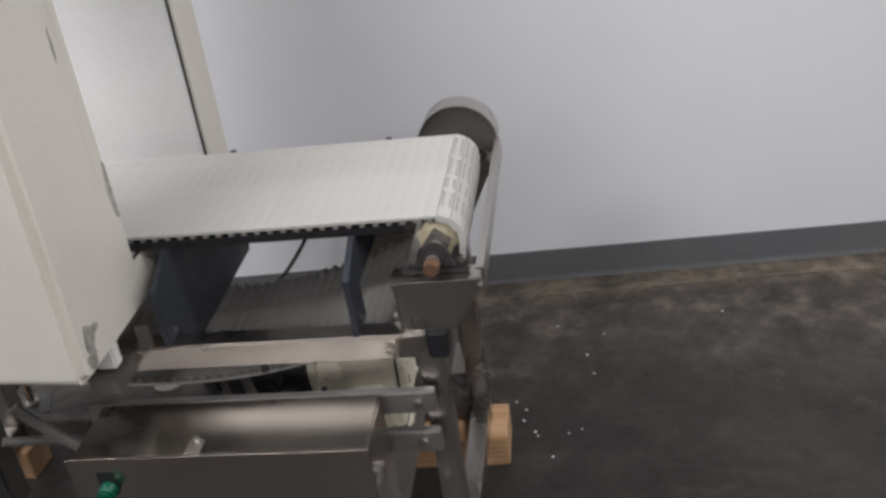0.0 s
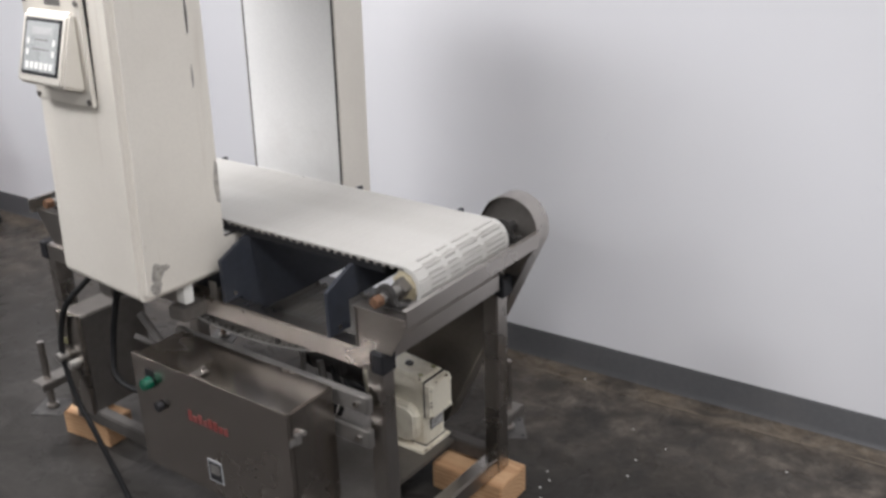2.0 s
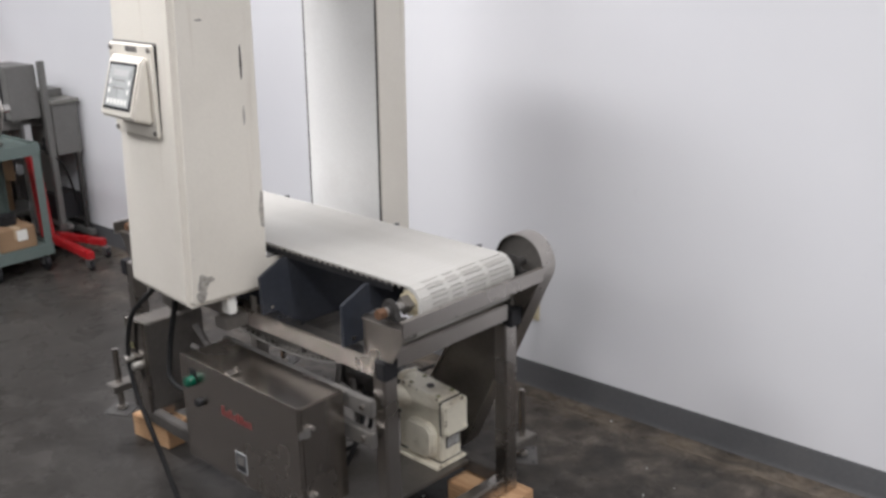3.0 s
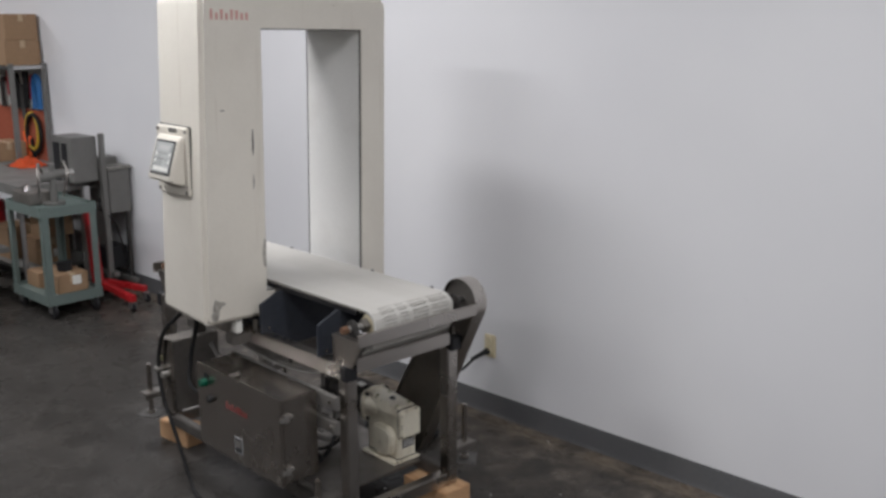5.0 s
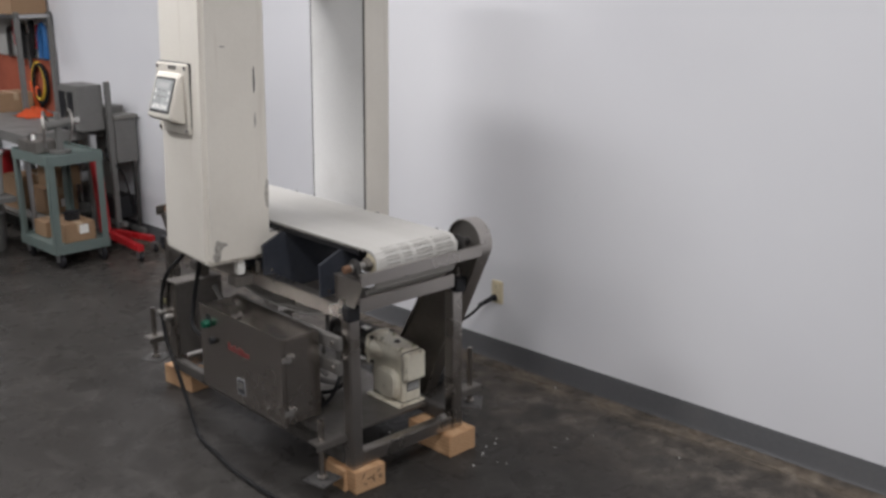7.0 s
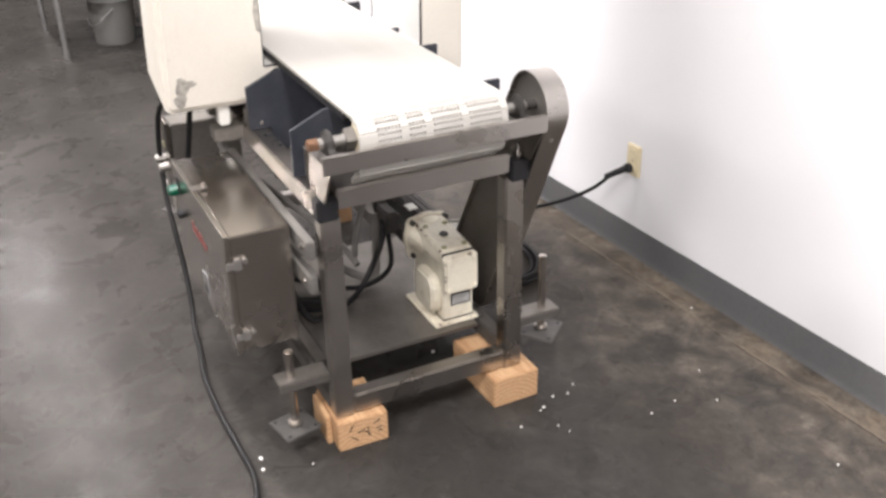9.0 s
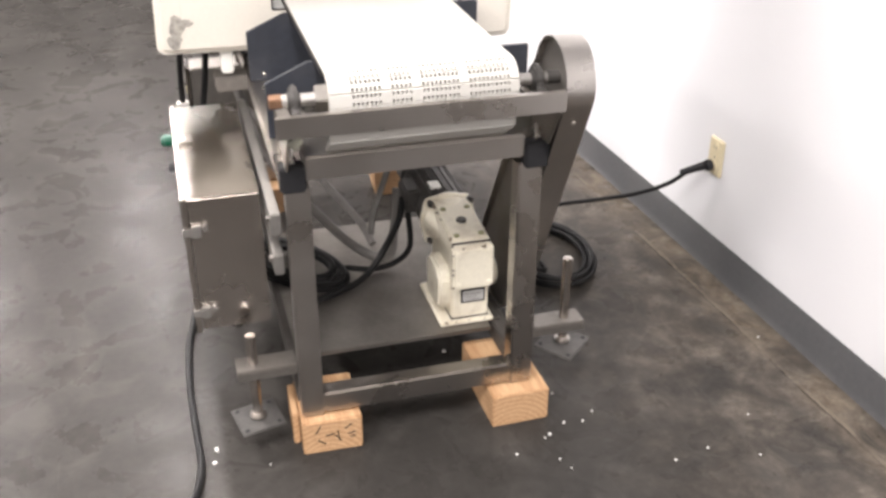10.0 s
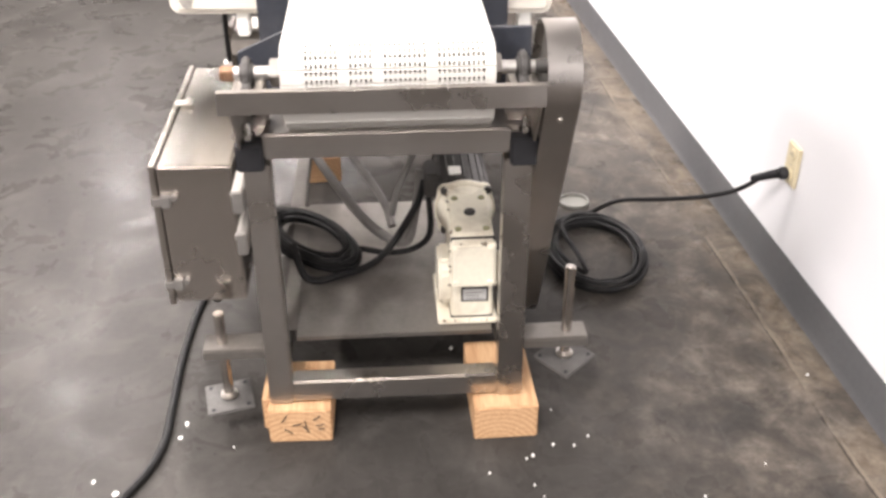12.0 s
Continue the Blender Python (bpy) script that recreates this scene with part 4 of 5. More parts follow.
cyl(bm, (-0.335, 0.460, 0.338), (-0.396, 0.459, 0.343), 0.048, 0.070, 36, 0.003)
part("flange", bm, CREAM_GB, motor)
for a in (45, 135, 225, 315):
    y, z = 0.461 + 0.074 * math.cos(radians(a)), 0.345 + 0.074 * math.sin(radians(a))
    part("bolt", cyl(B(), (-0.397, y, z), (-0.384, y, z), 0.009, seg=6), IRON, gearbox)
rnd = random.Random(17)
for k in range(20):
    edge = k % 4
    u, size = rnd.random(), 0.002 + 0.004 * rnd.random() ** 2
    a, b = (((-0.1745, 0.4075, 0.267), (-0.1745, 0.4075, 0.372)), ((-0.1745, 0.412, 0.378), (-0.1745, 0.507, 0.378)), ((-0.1915, 0.386, 0.1622), (-0.1915, 0.516, 0.1622)), ((-0.21, 0.4125, 0.3835), (-0.37, 0.4125, 0.399)))[edge]
    c = Vector(a).lerp(Vector(b), u)
    spot = Matrix.Translation(c) @ Euler((rnd.random() * 3, rnd.random() * 3, rnd.random() * 3)).to_matrix().to_4x4()
    part("chip", box(B(), -size, size, -size * 0.6, size * 0.6, -size * 0.4, size * 0.4, size * 0.3, m=spot), BARE, gearbox)
bm = B()
cyl(bm, (-0.412, 0.461, 0.345), (-0.645, 0.461, 0.345), 0.066, seg=32, bevel=0.006)
cyl(bm, (-0.645, 0.461, 0.345), (-0.695, 0.461, 0.345), 0.070, 0.060, 32, 0.008)
body = part("motor_body", bm, IRON, motor, "dark ribbed motor body")
for a in range(0, 360, 18):
    y, z = 0.461 + 0.066 * math.cos(radians(a)), 0.345 + 0.066 * math.sin(radians(a))
    part("cooling_fin", cyl(B(), (-0.43, y, z), (-0.635, y, z), 0.003, seg=6), IRON, body)
part("terminal_box", box(B(), -0.57, -0.48, 0.366, 0.405, 0.33, 0.395, 0.006), IRON, motor)
part("label", box(B(), -0.49, -0.45, 0.425, 0.455, 0.4075, 0.4135, 0.001), WHITE, motor, "white label")

# ---- the chain guard ----
def hull_outline(r_add=0.0):
    """Two circles and their outer tangents, clockwise from above."""
    (x1, z1, r1), (x2, z2, r2) = (-0.003, 0.847, 0.089 + r_add), (-0.33, 0.235, 0.118 + r_add)
    d = math.hypot(x1 - x2, z1 - z2)
    axis, off = math.atan2(z1 - z2, x1 - x2), math.acos((r2 - r1) / d)
    top = [(x1 + r1 * math.cos(t), z1 + r1 * math.sin(t)) for t in np.linspace(axis + math.pi - off, axis - math.pi + off, 27)]
    low = [(x2 + r2 * math.cos(t), z2 + r2 * math.sin(t)) for t in np.linspace(axis - math.pi + off, axis - math.pi - off, 27)]
    return top + low


guard = thing("chain_guard", (-0.2, 0.59, 0.12), "brushed stainless chain guard, round at the top", "chain guard")
bm = B()
outer, inner = hull_outline(), hull_outline(-0.003)
t = bmesh.new()
o0, o1, i0, i1 = ([t.verts.new((p[0], y, p[1])) for p in pts] for pts, y in ((outer, 0.558), (outer, 0.619), (inner, 0.558), (inner, 0.619)))
for k in range(len(outer)):
    j = (k + 1) % len(outer)
    for a, b in ((o0, o1), (o1, i1), (i1, i0), (i0, o0)):
        t.faces.new((a[k], a[j], b[j], b[k]))
merge(bm, t)
part("band", bm, STEEL, guard)
part("outer_plate", prism(B(), hull_outline(-0.0032), "y", 0.612, 0.616, 0), STEEL, guard)
part("inner_plate", prism(B(), hull_outline(-0.0032), "y", 0.574, 0.577, 0), STEEL_DARK, guard)
part("hub", cyl(B(), (0, 0.545, AZ), (0, 0.576, AZ), 0.0135, seg=20, bevel=0.002), IRON, guard)
for x, z in ((0.058, 0.772), (-0.235, 0.20)):
    part("bolt", cyl(B(), (x - 0.010, 0.588, z + 0.005), (x + 0.004, 0.588, z - 0.001), 0.005, seg=8), BRIGHT, guard)

# ---- cables ----
def cord(name, pts, r, material, label, steps=8):
    return single(name, tube(B(), pts, r, 8, steps), material, pts[0], label, "cable")


cord("power_cable", [(-0.910, -0.096, 0.785), (-0.950, -0.120, 0.725), (-1.02, -0.152, 0.648), (-1.06, -0.160, 0.56), (-1.072, -0.163, 0.47), (-1.035, -0.170, 0.36), (-0.965, -0.171, 0.25), (-0.90, -0.17, 0.14), (-0.83, -0.178, 0.05), (-0.755, -0.193, 0.013), (-0.60, -0.213, 0.011), (-0.484, -0.231, 0.011), (-0.287, -0.239, 0.011), (-0.108, -0.234, 0.011), (0.029, -0.234, 0.011), (0.15, -0.275, 0.011), (0.34, -0.40, 0.011), (0.7, -0.75, 0.011), (1.3, -1.6, 0.011), (1.9, -2.6, 0.011)], 0.0084, CABLE, "thick black power cable hanging from the arch to the floor")
cord("control_cable", [(-0.85, -0.080, 0.785), (-0.862, -0.086, 0.72), (-0.892, -0.098, 0.60), (-0.896, -0.112, 0.52), (-0.875, -0.13, 0.455), (-0.81, -0.13, 0.432), (-0.70, -0.12, 0.435)], 0.009, CABLE, "black cable looped from the arch to the cabinet")
for x, y in ((-0.91, -0.096), (-0.85, -0.08)):
    single("cable_gland", cyl(B(), (x, y, 0.742), (x, y, 0.768), 0.014, seg=12, bevel=0.003), BRIGHT, (x, y, 0.742), "bright cable gland under the arch", "cable gland", "cable glands")


def coil(cx, cy, z, rx, ry, turns, r, seed, lift=0.006, tilt=0.0, turn=0.0, loose=0.06):
    rnd = random.Random(seed)
    pts = []
    for k in range(turns * 12):
        a = 2 * math.pi * k / 12
        s = 1 + loose * math.sin(0.21 * k) + rnd.uniform(-0.012, 0.012)
        u, v, c, d = rx * s * math.cos(a), ry * s * math.sin(a), math.cos(radians(turn)), math.sin(radians(turn))
        pts.append((cx + u * c - v * d, cy + u * d + v * c, z + r + lift * (k / 12) + tilt * math.sin(a)))
    return pts


loops = coil(-0.70, 0.862, 0, 0.178, 0.124, 7, 0.0075, 5, 0.005, 0.0, 0.0, 0.12)
cord("plug_cable", loops + [(-0.62, 0.80, 0.055), (-0.80, 0.78, 0.05), (-0.895, 0.83, 0.035), (-0.914, 0.888, 0.03), (-0.882, 0.926, 0.072), (-0.848, 0.967, 0.105), (-0.79, 1.037, 0.136), (-0.737, 1.10, 0.165), (-0.70, 1.165, 0.190), (-0.66, 1.232, 0.230), (-0.625, 1.275, 0.283)], 0.0068, CABLE, "black power cord coiled on the floor and plugged into the wall", 4)
cord("tangled_cable", coil(-0.57, 0.075, 0.152, 0.15, 0.06, 8, 0.0075, 9, 0.004, 0.012, 40, 0.17) + [(-0.50, 0.19, 0.18), (-0.50, 0.27, 0.165), (-0.51, 0.34, 0.17), (-0.50, 0.38, 0.22), (-0.51, 0.378, 0.32)], 0.008, CABLE, "bundle of black cable lying in the frame", 4)
cord("conduit", [(-0.88, -0.02, 0.60), (-0.76, 0.04, 0.42), (-0.56, 0.20, 0.25), (-0.49, 0.31, 0.20), (-0.53, 0.345, 0.27), (-0.56, 0.36, 0.37)], 0.012, GREYTUBE, "grey conduit sagging under the belt")
cord("conduit", [(-0.95, 0.0, 0.50), (-0.80, 0.12, 0.40), (-0.62, 0.255, 0.27), (-0.54, 0.285, 0.22)], 0.010, GREYTUBE, "grey conduit sagging under the belt")
cord("conduit", [(-0.66, 0.375, 0.52), (-0.62, 0.355, 0.42), (-0.58, 0.30, 0.30), (-0.56, 0.285, 0.24)], 0.009, GREYTUBE, "grey conduit hanging beside the motor")
cord("motor_cable", [(-0.52, 0.368, 0.36), (-0.48, 0.34, 0.30), (-0.45, 0.25, 0.18), (-0.40, 0.14, 0.162), (-0.38, 0.07, 0.175), (-0.42, 0.04, 0.25)], 0.009, CABLE, "black motor cable lying on the tray")

# ---- the wall outlet ----
outlet = thing("wall_outlet", (-0.574, Y1, 0.345), "ivory wall outlet with a black plug in its lower socket", "wall outlet")
part("cover_plate", box(B(), -0.609, -0.539, Y1 - 0.009, Y1 + 0.002, 0.288, 0.402, 0.004, 3), IVORY, outlet)
for z in (0.374, 0.317):
    part("socket", cyl(B(), (-0.574, Y1 - 0.006, z), (-0.574, Y1 - 0.012, z), 0.017, seg=20, bevel=0.002), IVORY, outlet)
# black strips, their colour standing for the shade inside the socket slots
for z in (0.374, 0.317):
    for dx in (-0.006, 0.006):
        part("slot", box(B(), -0.574 + dx - 0.001, -0.574 + dx + 0.001, Y1 - 0.0124, Y1 - 0.011, z - 0.002, z + 0.006, 0), RUBBER, outlet)
part("screw", cyl(B(), (-0.574, Y1 - 0.008, 0.345), (-0.574, Y1 - 0.0105, 0.345), 0.003, seg=10), BRIGHT, outlet)
plug = B()
cyl(plug, (-0.576, Y1 - 0.014, 0.319), (-0.580, Y1 - 0.034, 0.319), 0.017, seg=16, bevel=0.003)
cyl(plug, (-0.580, Y1 - 0.032, 0.319), (-0.627, 1.277, 0.281), 0.013, 0.010, 12, 0.003)
squared(outlet)
squared(single("power_plug", plug, RUBBER, (-0.579, Y1 - 0.02, 0.319), "black power plug in the outlet", "plug"))


# ---- flakes on the floor ----
def flake(x, y, size, seed):
    rnd = random.Random(seed)
    pts = [(x + size * (0.55 + 0.45 * rnd.random()) * math.cos(a) * (1.4 if seed % 2 else 1), y + size * (0.55 + 0.45 * rnd.random()) * math.sin(a)) for a in np.linspace(0, 2 * math.pi, 7)[:-1]]
    single("paper_flake", prism(B(), pts, "z", 0.0005, 0.003 + 0.002 * rnd.random(), 0), CHIP, (x, y, 0), "small white flake on the floor", "flake", "white flakes on the floor")


FLAKES = ((0.042, 0.700, 6), (0.071, 0.663, 6), (0.065, 0.618, 7), (0.096, 0.569, 8), (0.105, 0.554, 6), (0.143, 0.470, 5), (0.185, 0.560, 5), (0.219, 0.575, 4), (0.258, 0.815, 7), (0.241, 0.906, 5), (-0.135, 1.266, 6), (0.293, 1.012, 4), (0.649, 1.10, 7), (0.155, 1.062, 4), (-0.051, 0.632, 4),
          (-0.056, -0.193, 10), (-0.011, -0.202, 11), (0.114, -0.362, 8), (0.153, -0.308, 16), (0.026, -0.08, 4), (-0.30, 0.42, 10))
for k, (x, y, mm) in enumerate(FLAKES):
    flake(x, y, 0.62 * mm / 1000, k)

bm = ring(B(), rounded(-0.048, 0.048, -0.048, 0.048, 0.047, 9), rounded(-0.041, 0.041, -0.041, 0.041, 0.04, 9), 0.0, 0.012, 0.002)
bm.transform(Matrix.Translation((-1.03, 0.86, 0.0005)) @ Matrix.Rotation(radians(-90), 4, "Y"))
cyl(bm, (-1.03, 0.86, 0.0005), (-1.03, 0.86, 0.003), 0.043, seg=32)
single("plastic_lid", bm, HAZY, (-1.03, 0.86, 0), "cloudy round plastic lid lying on the floor", "lid")


# ---- the far end of the room: cart, bench, machine and shelves ----
def caster(thing_ob, x, y, r=0.045):
    fork = B()
    box(fork, x - 0.022, x + 0.022, y - 0.022, y + 0.022, 2 * r + 0.008, 2 * r + 0.016, 0.002)
    box(fork, x - 0.02, x + 0.025, y - 0.02, y - 0.016, r - 0.005, 2 * r + 0.01, 0.001)
    box(fork, x - 0.02, x + 0.025, y + 0.016, y + 0.02, r - 0.005, 2 * r + 0.01, 0.001)
    f = part("caster", fork, ALU, thing_ob)
    part("wheel", cyl(B(), (x + 0.01, y - 0.013, r), (x + 0.01, y + 0.013, r), r, seg=20, bevel=0.006), RUBBER, f)


def utility_cart():
    x0, x1, y0, y1 = -4.42, -3.90, 0.525, 0.89
    c = thing("utility_cart", ((x0 + x1) / 2, (y0 + y1) / 2, 0), "grey-green steel utility cart with two shelves on casters", "cart")
    for x in (x0, x1):
        for y in (y0, y1):
            sx, sy = (1 if x == x0 else -1), (1 if y == y0 else -1)
            bm = B()
            box(bm, *sorted((x, x + sx * 0.045)), *sorted((y, y + sy * 0.004)), 0.11, 0.74, 0.001)
            box(bm, *sorted((x, x + sx * 0.004)), *sorted((y, y + sy * 0.045)), 0.11, 0.74, 0.001)
            part("leg", bm, CARTGREEN, c)
            caster(c, x + sx * 0.04, y + sy * 0.04)
    for z, lip in ((0.72, 0.065), (0.145, 0.065)):
        bm = B()
        box(bm, x0 + 0.005, x1 - 0.005, y0 + 0.005, y1 - 0.005, z - 0.004, z, 0.001)
        zz0, zz1 = (z - lip + 0.015, z + 0.016)
        box(bm, x0 - 0.003, x1 + 0.003, y0 - 0.004, y0 + 0.003, zz0, zz1, 0.001)
        box(bm, x0 - 0.003, x1 + 0.003, y1 - 0.003, y1 + 0.004, zz0, zz1, 0.001)
        box(bm, x0 - 0.004, x0 + 0.003, y0, y1, zz0, zz1, 0.001)
        box(bm, x1 - 0.003, x1 + 0.004, y0, y1, zz0, zz1, 0.001)
        part("shelf", bm, CARTGREEN, c)


utility_cart()


def carton(x0, x1, y0, y1, z0, z1, label, open_top=False, tag=False):
    c = thing("cardboard_box", ((x0 + x1) / 2, (y0 + y1) / 2, z0), label, "cardboard box", "cardboard boxes")
    part("carton", box(B(), x0, x1, y0, y1, z0, z1, 0.004), CARD, c)
    ym = (y0 + y1) / 2
    bm = B()
    box(bm, x0 - 0.001, x1 + 0.001, ym - 0.02, ym + 0.02, z1 - 0.06, z1 + 0.001, 0)
    part("tape", bm, TAPE, c)
    if tag:
        part("shipping_label", box(B(), x1 - 0.001, x1 + 0.002, ym - 0.005, ym + 0.055, z0 + 0.05, z0 + 0.11, 0), WHITE, c, "white shipping label")


carton(-4.18, -3.96, 0.62, 0.83, 0.146, 0.27, "small brown cardboard box on the cart's lower shelf", tag=True)
carton(-4.38, -4.20, 0.60, 0.80, 0.146, 0.25, "flat brown cardboard box on the cart's lower shelf")
single("spool", cyl(B(), (-4.08, 0.73, 0.271), (-4.08, 0.73, 0.33), 0.05, seg=20, bevel=0.006), RUBBER, (-4.08, 0.73, 0.271), "black spool on a cardboard box", "spool")

# loose parts on the cart's top
tray = thing("parts_tray", (-4.25, 0.62, 0.72), "dark metal tray with loose fittings on the cart", "tray")
part("dish", box(B(), -4.38, -4.12, 0.55, 0.72, 0.722, 0.80, 0.008), STEEL_DARK, tray)
part("fitting", cyl(B(), (-4.25, 0.60, 0.80), (-4.25, 0.60, 0.84), 0.03, 0.02, 14, 0.004), BRIGHT, tray)
valve = thing("pipe_fitting", (-4.08, 0.70, 0.72), "grey pipe fitting with hoses on the cart", "pipe fitting")
bm = B()
cyl(bm, (-4.08, 0.70, 0.722), (-4.08, 0.70, 0.74), 0.07, seg=24, bevel=0.003)
cyl(bm, (-4.08, 0.70, 0.74), (-4.08, 0.70, 0.90), 0.024, seg=16)
cyl(bm, (-4.08, 0.62, 0.90), (-4.08, 0.79, 0.92), 0.03, seg=16, bevel=0.004)
cyl(bm, (-4.08, 0.70, 0.91), (-4.08, 0.70, 0.98), 0.018, seg=16)
part("valve_body", bm, GREYBOX, valve)
for dy in (-0.06, 0.06):
    part("hose", tube(B(), [(-4.08, 0.70 + dy, 0.92), (-4.04, 0.68 + dy * 1.4, 1.0), (-3.98, 0.66 + dy * 1.6, 0.92), (-4.0, 0.65 + dy * 1.3, 0.78)], 0.008), STEEL, valve, "braided steel hose")
part("knob", cyl(B(), (-4.05, 0.79, 0.92), (-4.05, 0.83, 0.925), 0.022, seg=12, bevel=0.004), BRIGHT, valve)

# work bench
bench = thing("work_bench", (-5.2, 0.87, 0), "grey steel work bench with a lipped top and bright legs", "work bench")
bm = B()
box(bm, -6.1, -4.31, 0.49, 1.27, 0.868, 0.90, 0.004)
box(bm, -6.1, -4.306, 0.482, 0.492, 0.825, 0.903, 0.002)
box(bm, -4.312, -4.302, 0.482, 1.27, 0.825, 0.903, 0.002)
part("top", bm, BENCHTOP, bench)
for x in (-4.35, -4.96, -6.04):
    for y in (0.475 + 0.06, 1.21):
        part("leg", cyl(B(), (x, y - 0.03, 0), (x, y - 0.03, 0.868), 0.018, seg=14), ALU, bench)
part("lower_shelf", box(B(), -6.04, -4.56, 0.60, 1.20, 0.16, 0.19, 0.003), GREYBOX, bench)
carton(-4.95, -4.68, 0.74, 1.02, 0.19, 0.40, "brown cardboard box under the bench", tag=True)
carton(-5.30, -5.02, 0.66, 1.05, 0.19, 0.46, "brown cardboard box under the bench")
carton(-4.90, -4.66, 0.80, 1.05, 0.401, 0.56, "brown cardboard box stacked under the bench")
carton(-5.62, -5.34, 0.66, 1.0, 0.19, 0.38, "brown cardboard box under the bench")
carton(-6.08, -5.76, 0.90, 1.20, 0.90, 1.06, "open brown cardboard box on the bench")
single("red_canister", cyl(B(), (-5.5, 0.75, 0.381), (-5.5, 0.75, 0.62), 0.10, seg=24, bevel=0.012), RED, (-5.5, 0.75, 0.381), "red canister on a cardboard box under the bench", "canister")


def rag(x, y, z, w, d, h, seed):
    rnd = random.Random(seed)
    bm = B()
    n = 14
    grid = [[bm.verts.new((x + w * (i / n - 0.5) * (1 + 0.2 * rnd.random()), y + d * (j / n - 0.5) * (1 + 0.2 * rnd.random()), z + 0.004 + h * max(0, 1 - ((i / n - 0.5) ** 2 + (j / n - 0.5) ** 2) * 4) * (0.55 + 0.45 * rnd.random()))) for j in range(n + 1)] for i in range(n + 1)]
    for i in range(n):
        for j in range(n):
            bm.faces.new((grid[i][j], grid[i + 1][j], grid[i + 1][j + 1], grid[i][j + 1]))
    low = bmesh.ops.solidify(bm, geom=bm.faces[:], thickness=0.004)
    return single("rag", bm, ORANGE, (x, y, z), "crumpled orange rag on the bench", "rag")


rag(-5.35, 1.02, 0.90, 0.30, 0.24, 0.085, 3)

# upright machine with enclosure
mach = thing("packaging_machine", (-4.4, 1.0, 0), "grey steel machine with an upright enclosure and column", "machine")
bm = B()
box(bm, -4.62, -4.29, 0.86, 1.06, 0.902, 1.25, 0.006)
part("enclosure", bm, GREYBOX, mach)
# dark strips paint the shade of the enclosure's openings onto its face
for y0, y1 in ((0.868, 0.872),):
    part("slot", box(B(), -4.60, -4.50, 0.853, 0.862, 0.90, 1.20, 0.002), RUBBER, mach, "dark strip standing for the shade of an open slot")
    part("slot", box(B(), -4.46, -4.38, 0.853, 0.862, 0.90, 1.20, 0.002), RUBBER, mach, "dark strip standing for the shade of an open slot")
part("column", box(B(), -4.285, -4.245, 1.065, 1.105, 0.12, 1.27, 0.003), GREYBOX, mach, "grey steel column")
part("rear_column", box(B(), -4.50, -4.44, 0.98, 1.04, 0.12, 0.866, 0.003), GREYBOX, mach)
part("rear_column", box(B(), -4.36, -4.32, 0.94, 0.99, 0.12, 0.866, 0.003), ALU, mach)
part("base", box(B(), -4.62, -4.2, 0.92, 1.12, 0.06, 0.12, 0.004), IRON, mach)

# control stand by the wall
stand = thing("control_stand", (-4.0, 1.18, 0), "grey electrical boxes on a dark wheeled stand", "control stand")
part("upper_box", box(B(), -4.22, -4.02, 1.10, 1.27, 0.70, 1.06, 0.005), GREYBOX, stand)
part("lower_box", box(B(), -4.00, -3.84, 1.09, 1.27, 0.64, 0.98, 0.005), GREYBOX, stand)
part("lid", box(B(), -4.01, -3.82, 1.08, 1.28, 0.981, 1.01, 0.004), HAZY, stand)
part("panel", box(B(), -4.14, -3.94, 1.10, 1.13, 0.36, 0.64, 0.004), GREYBOX, stand)
part("battery", box(B(), -4.14, -3.90, 1.06, 1.24, 0.18, 0.36, 0.006), RUBBER, stand, "black box")
for x in (-4.20, -3.87):
    part("upright", box(B(), x - 0.015, x + 0.015, 1.23, 1.26, 0.06, 0.72, 0.002), IRON, stand)
part("base_bar", box(B(), -4.22, -3.78, 1.06, 1.10, 0.14, 0.175, 0.003), GREYBOX, stand)
part("base_bar", box(B(), -4.22, -3.78, 1.22, 1.26, 0.06, 0.10, 0.003), GREYBOX, stand)
part("cable", tube(B(), [(-4.02, 1.09, 0.74), (-3.95, 1.06, 0.66), (-3.87, 1.07, 0.64), (-3.83, 1.12, 0.55), (-3.84, 1.18, 0.3)], 0.008), CABLE, stand, "black cable")
for x in (-4.2, -3.87):
    part("strut", box(B(), x - 0.012, x + 0.012, 1.07, 1.095, 0.0, 0.14, 0.002), GREYBOX, stand)

# red wheeled stand
redstand = thing("floor_hoist", (-4.1, 0.98, 0), "bright red steel stand with floor legs on casters", "hoist")
part("mast", prism(B(), [(-4.30, 0.70), (-4.23, 0.70), (-4.16, 0.10), (-4.23, 0.10)], "y", 0.92, 0.985, 0.003), RED, redstand)
part("leg", box(B(), 0, 0.66, -0.024, 0.024, 0.08, 0.13, 0.004, m=Matrix.Translation((-4.24, 0.97, 0)) @ Matrix.Rotation(radians(-5), 4, "Z")), RED, redstand)
part("leg", box(B(), 0, 0.46, -0.022, 0.022, 0.08, 0.125, 0.004, m=Matrix.Translation((-4.24, 1.02, 0)) @ Matrix.Rotation(radians(14), 4, "Z")), RED, redstand)
caster(redstand, -3.62, 0.92, 0.03)
caster(redstand, -3.78, 1.13, 0.03)

# shelf rack with a board of tools
rack = thing("shelf_rack", (-6.0, 1.15, 0), "grey steel shelf rack holding boxes and tools", "shelf rack")
for x in (-7.0, -5.58):
    for y in (1.0, 1.28):
        part("upright", box(B(), x - 0.02, x + 0.02, y - 0.02, y + 0.02, 0, 1.76, 0.002), GREYBOX, rack)
for z in (1.74, 0.30):
    part("shelf", box(B(), -6.92, -5.56, 0.98, 1.30, z - 0.03, z, 0.002), ALU, rack)
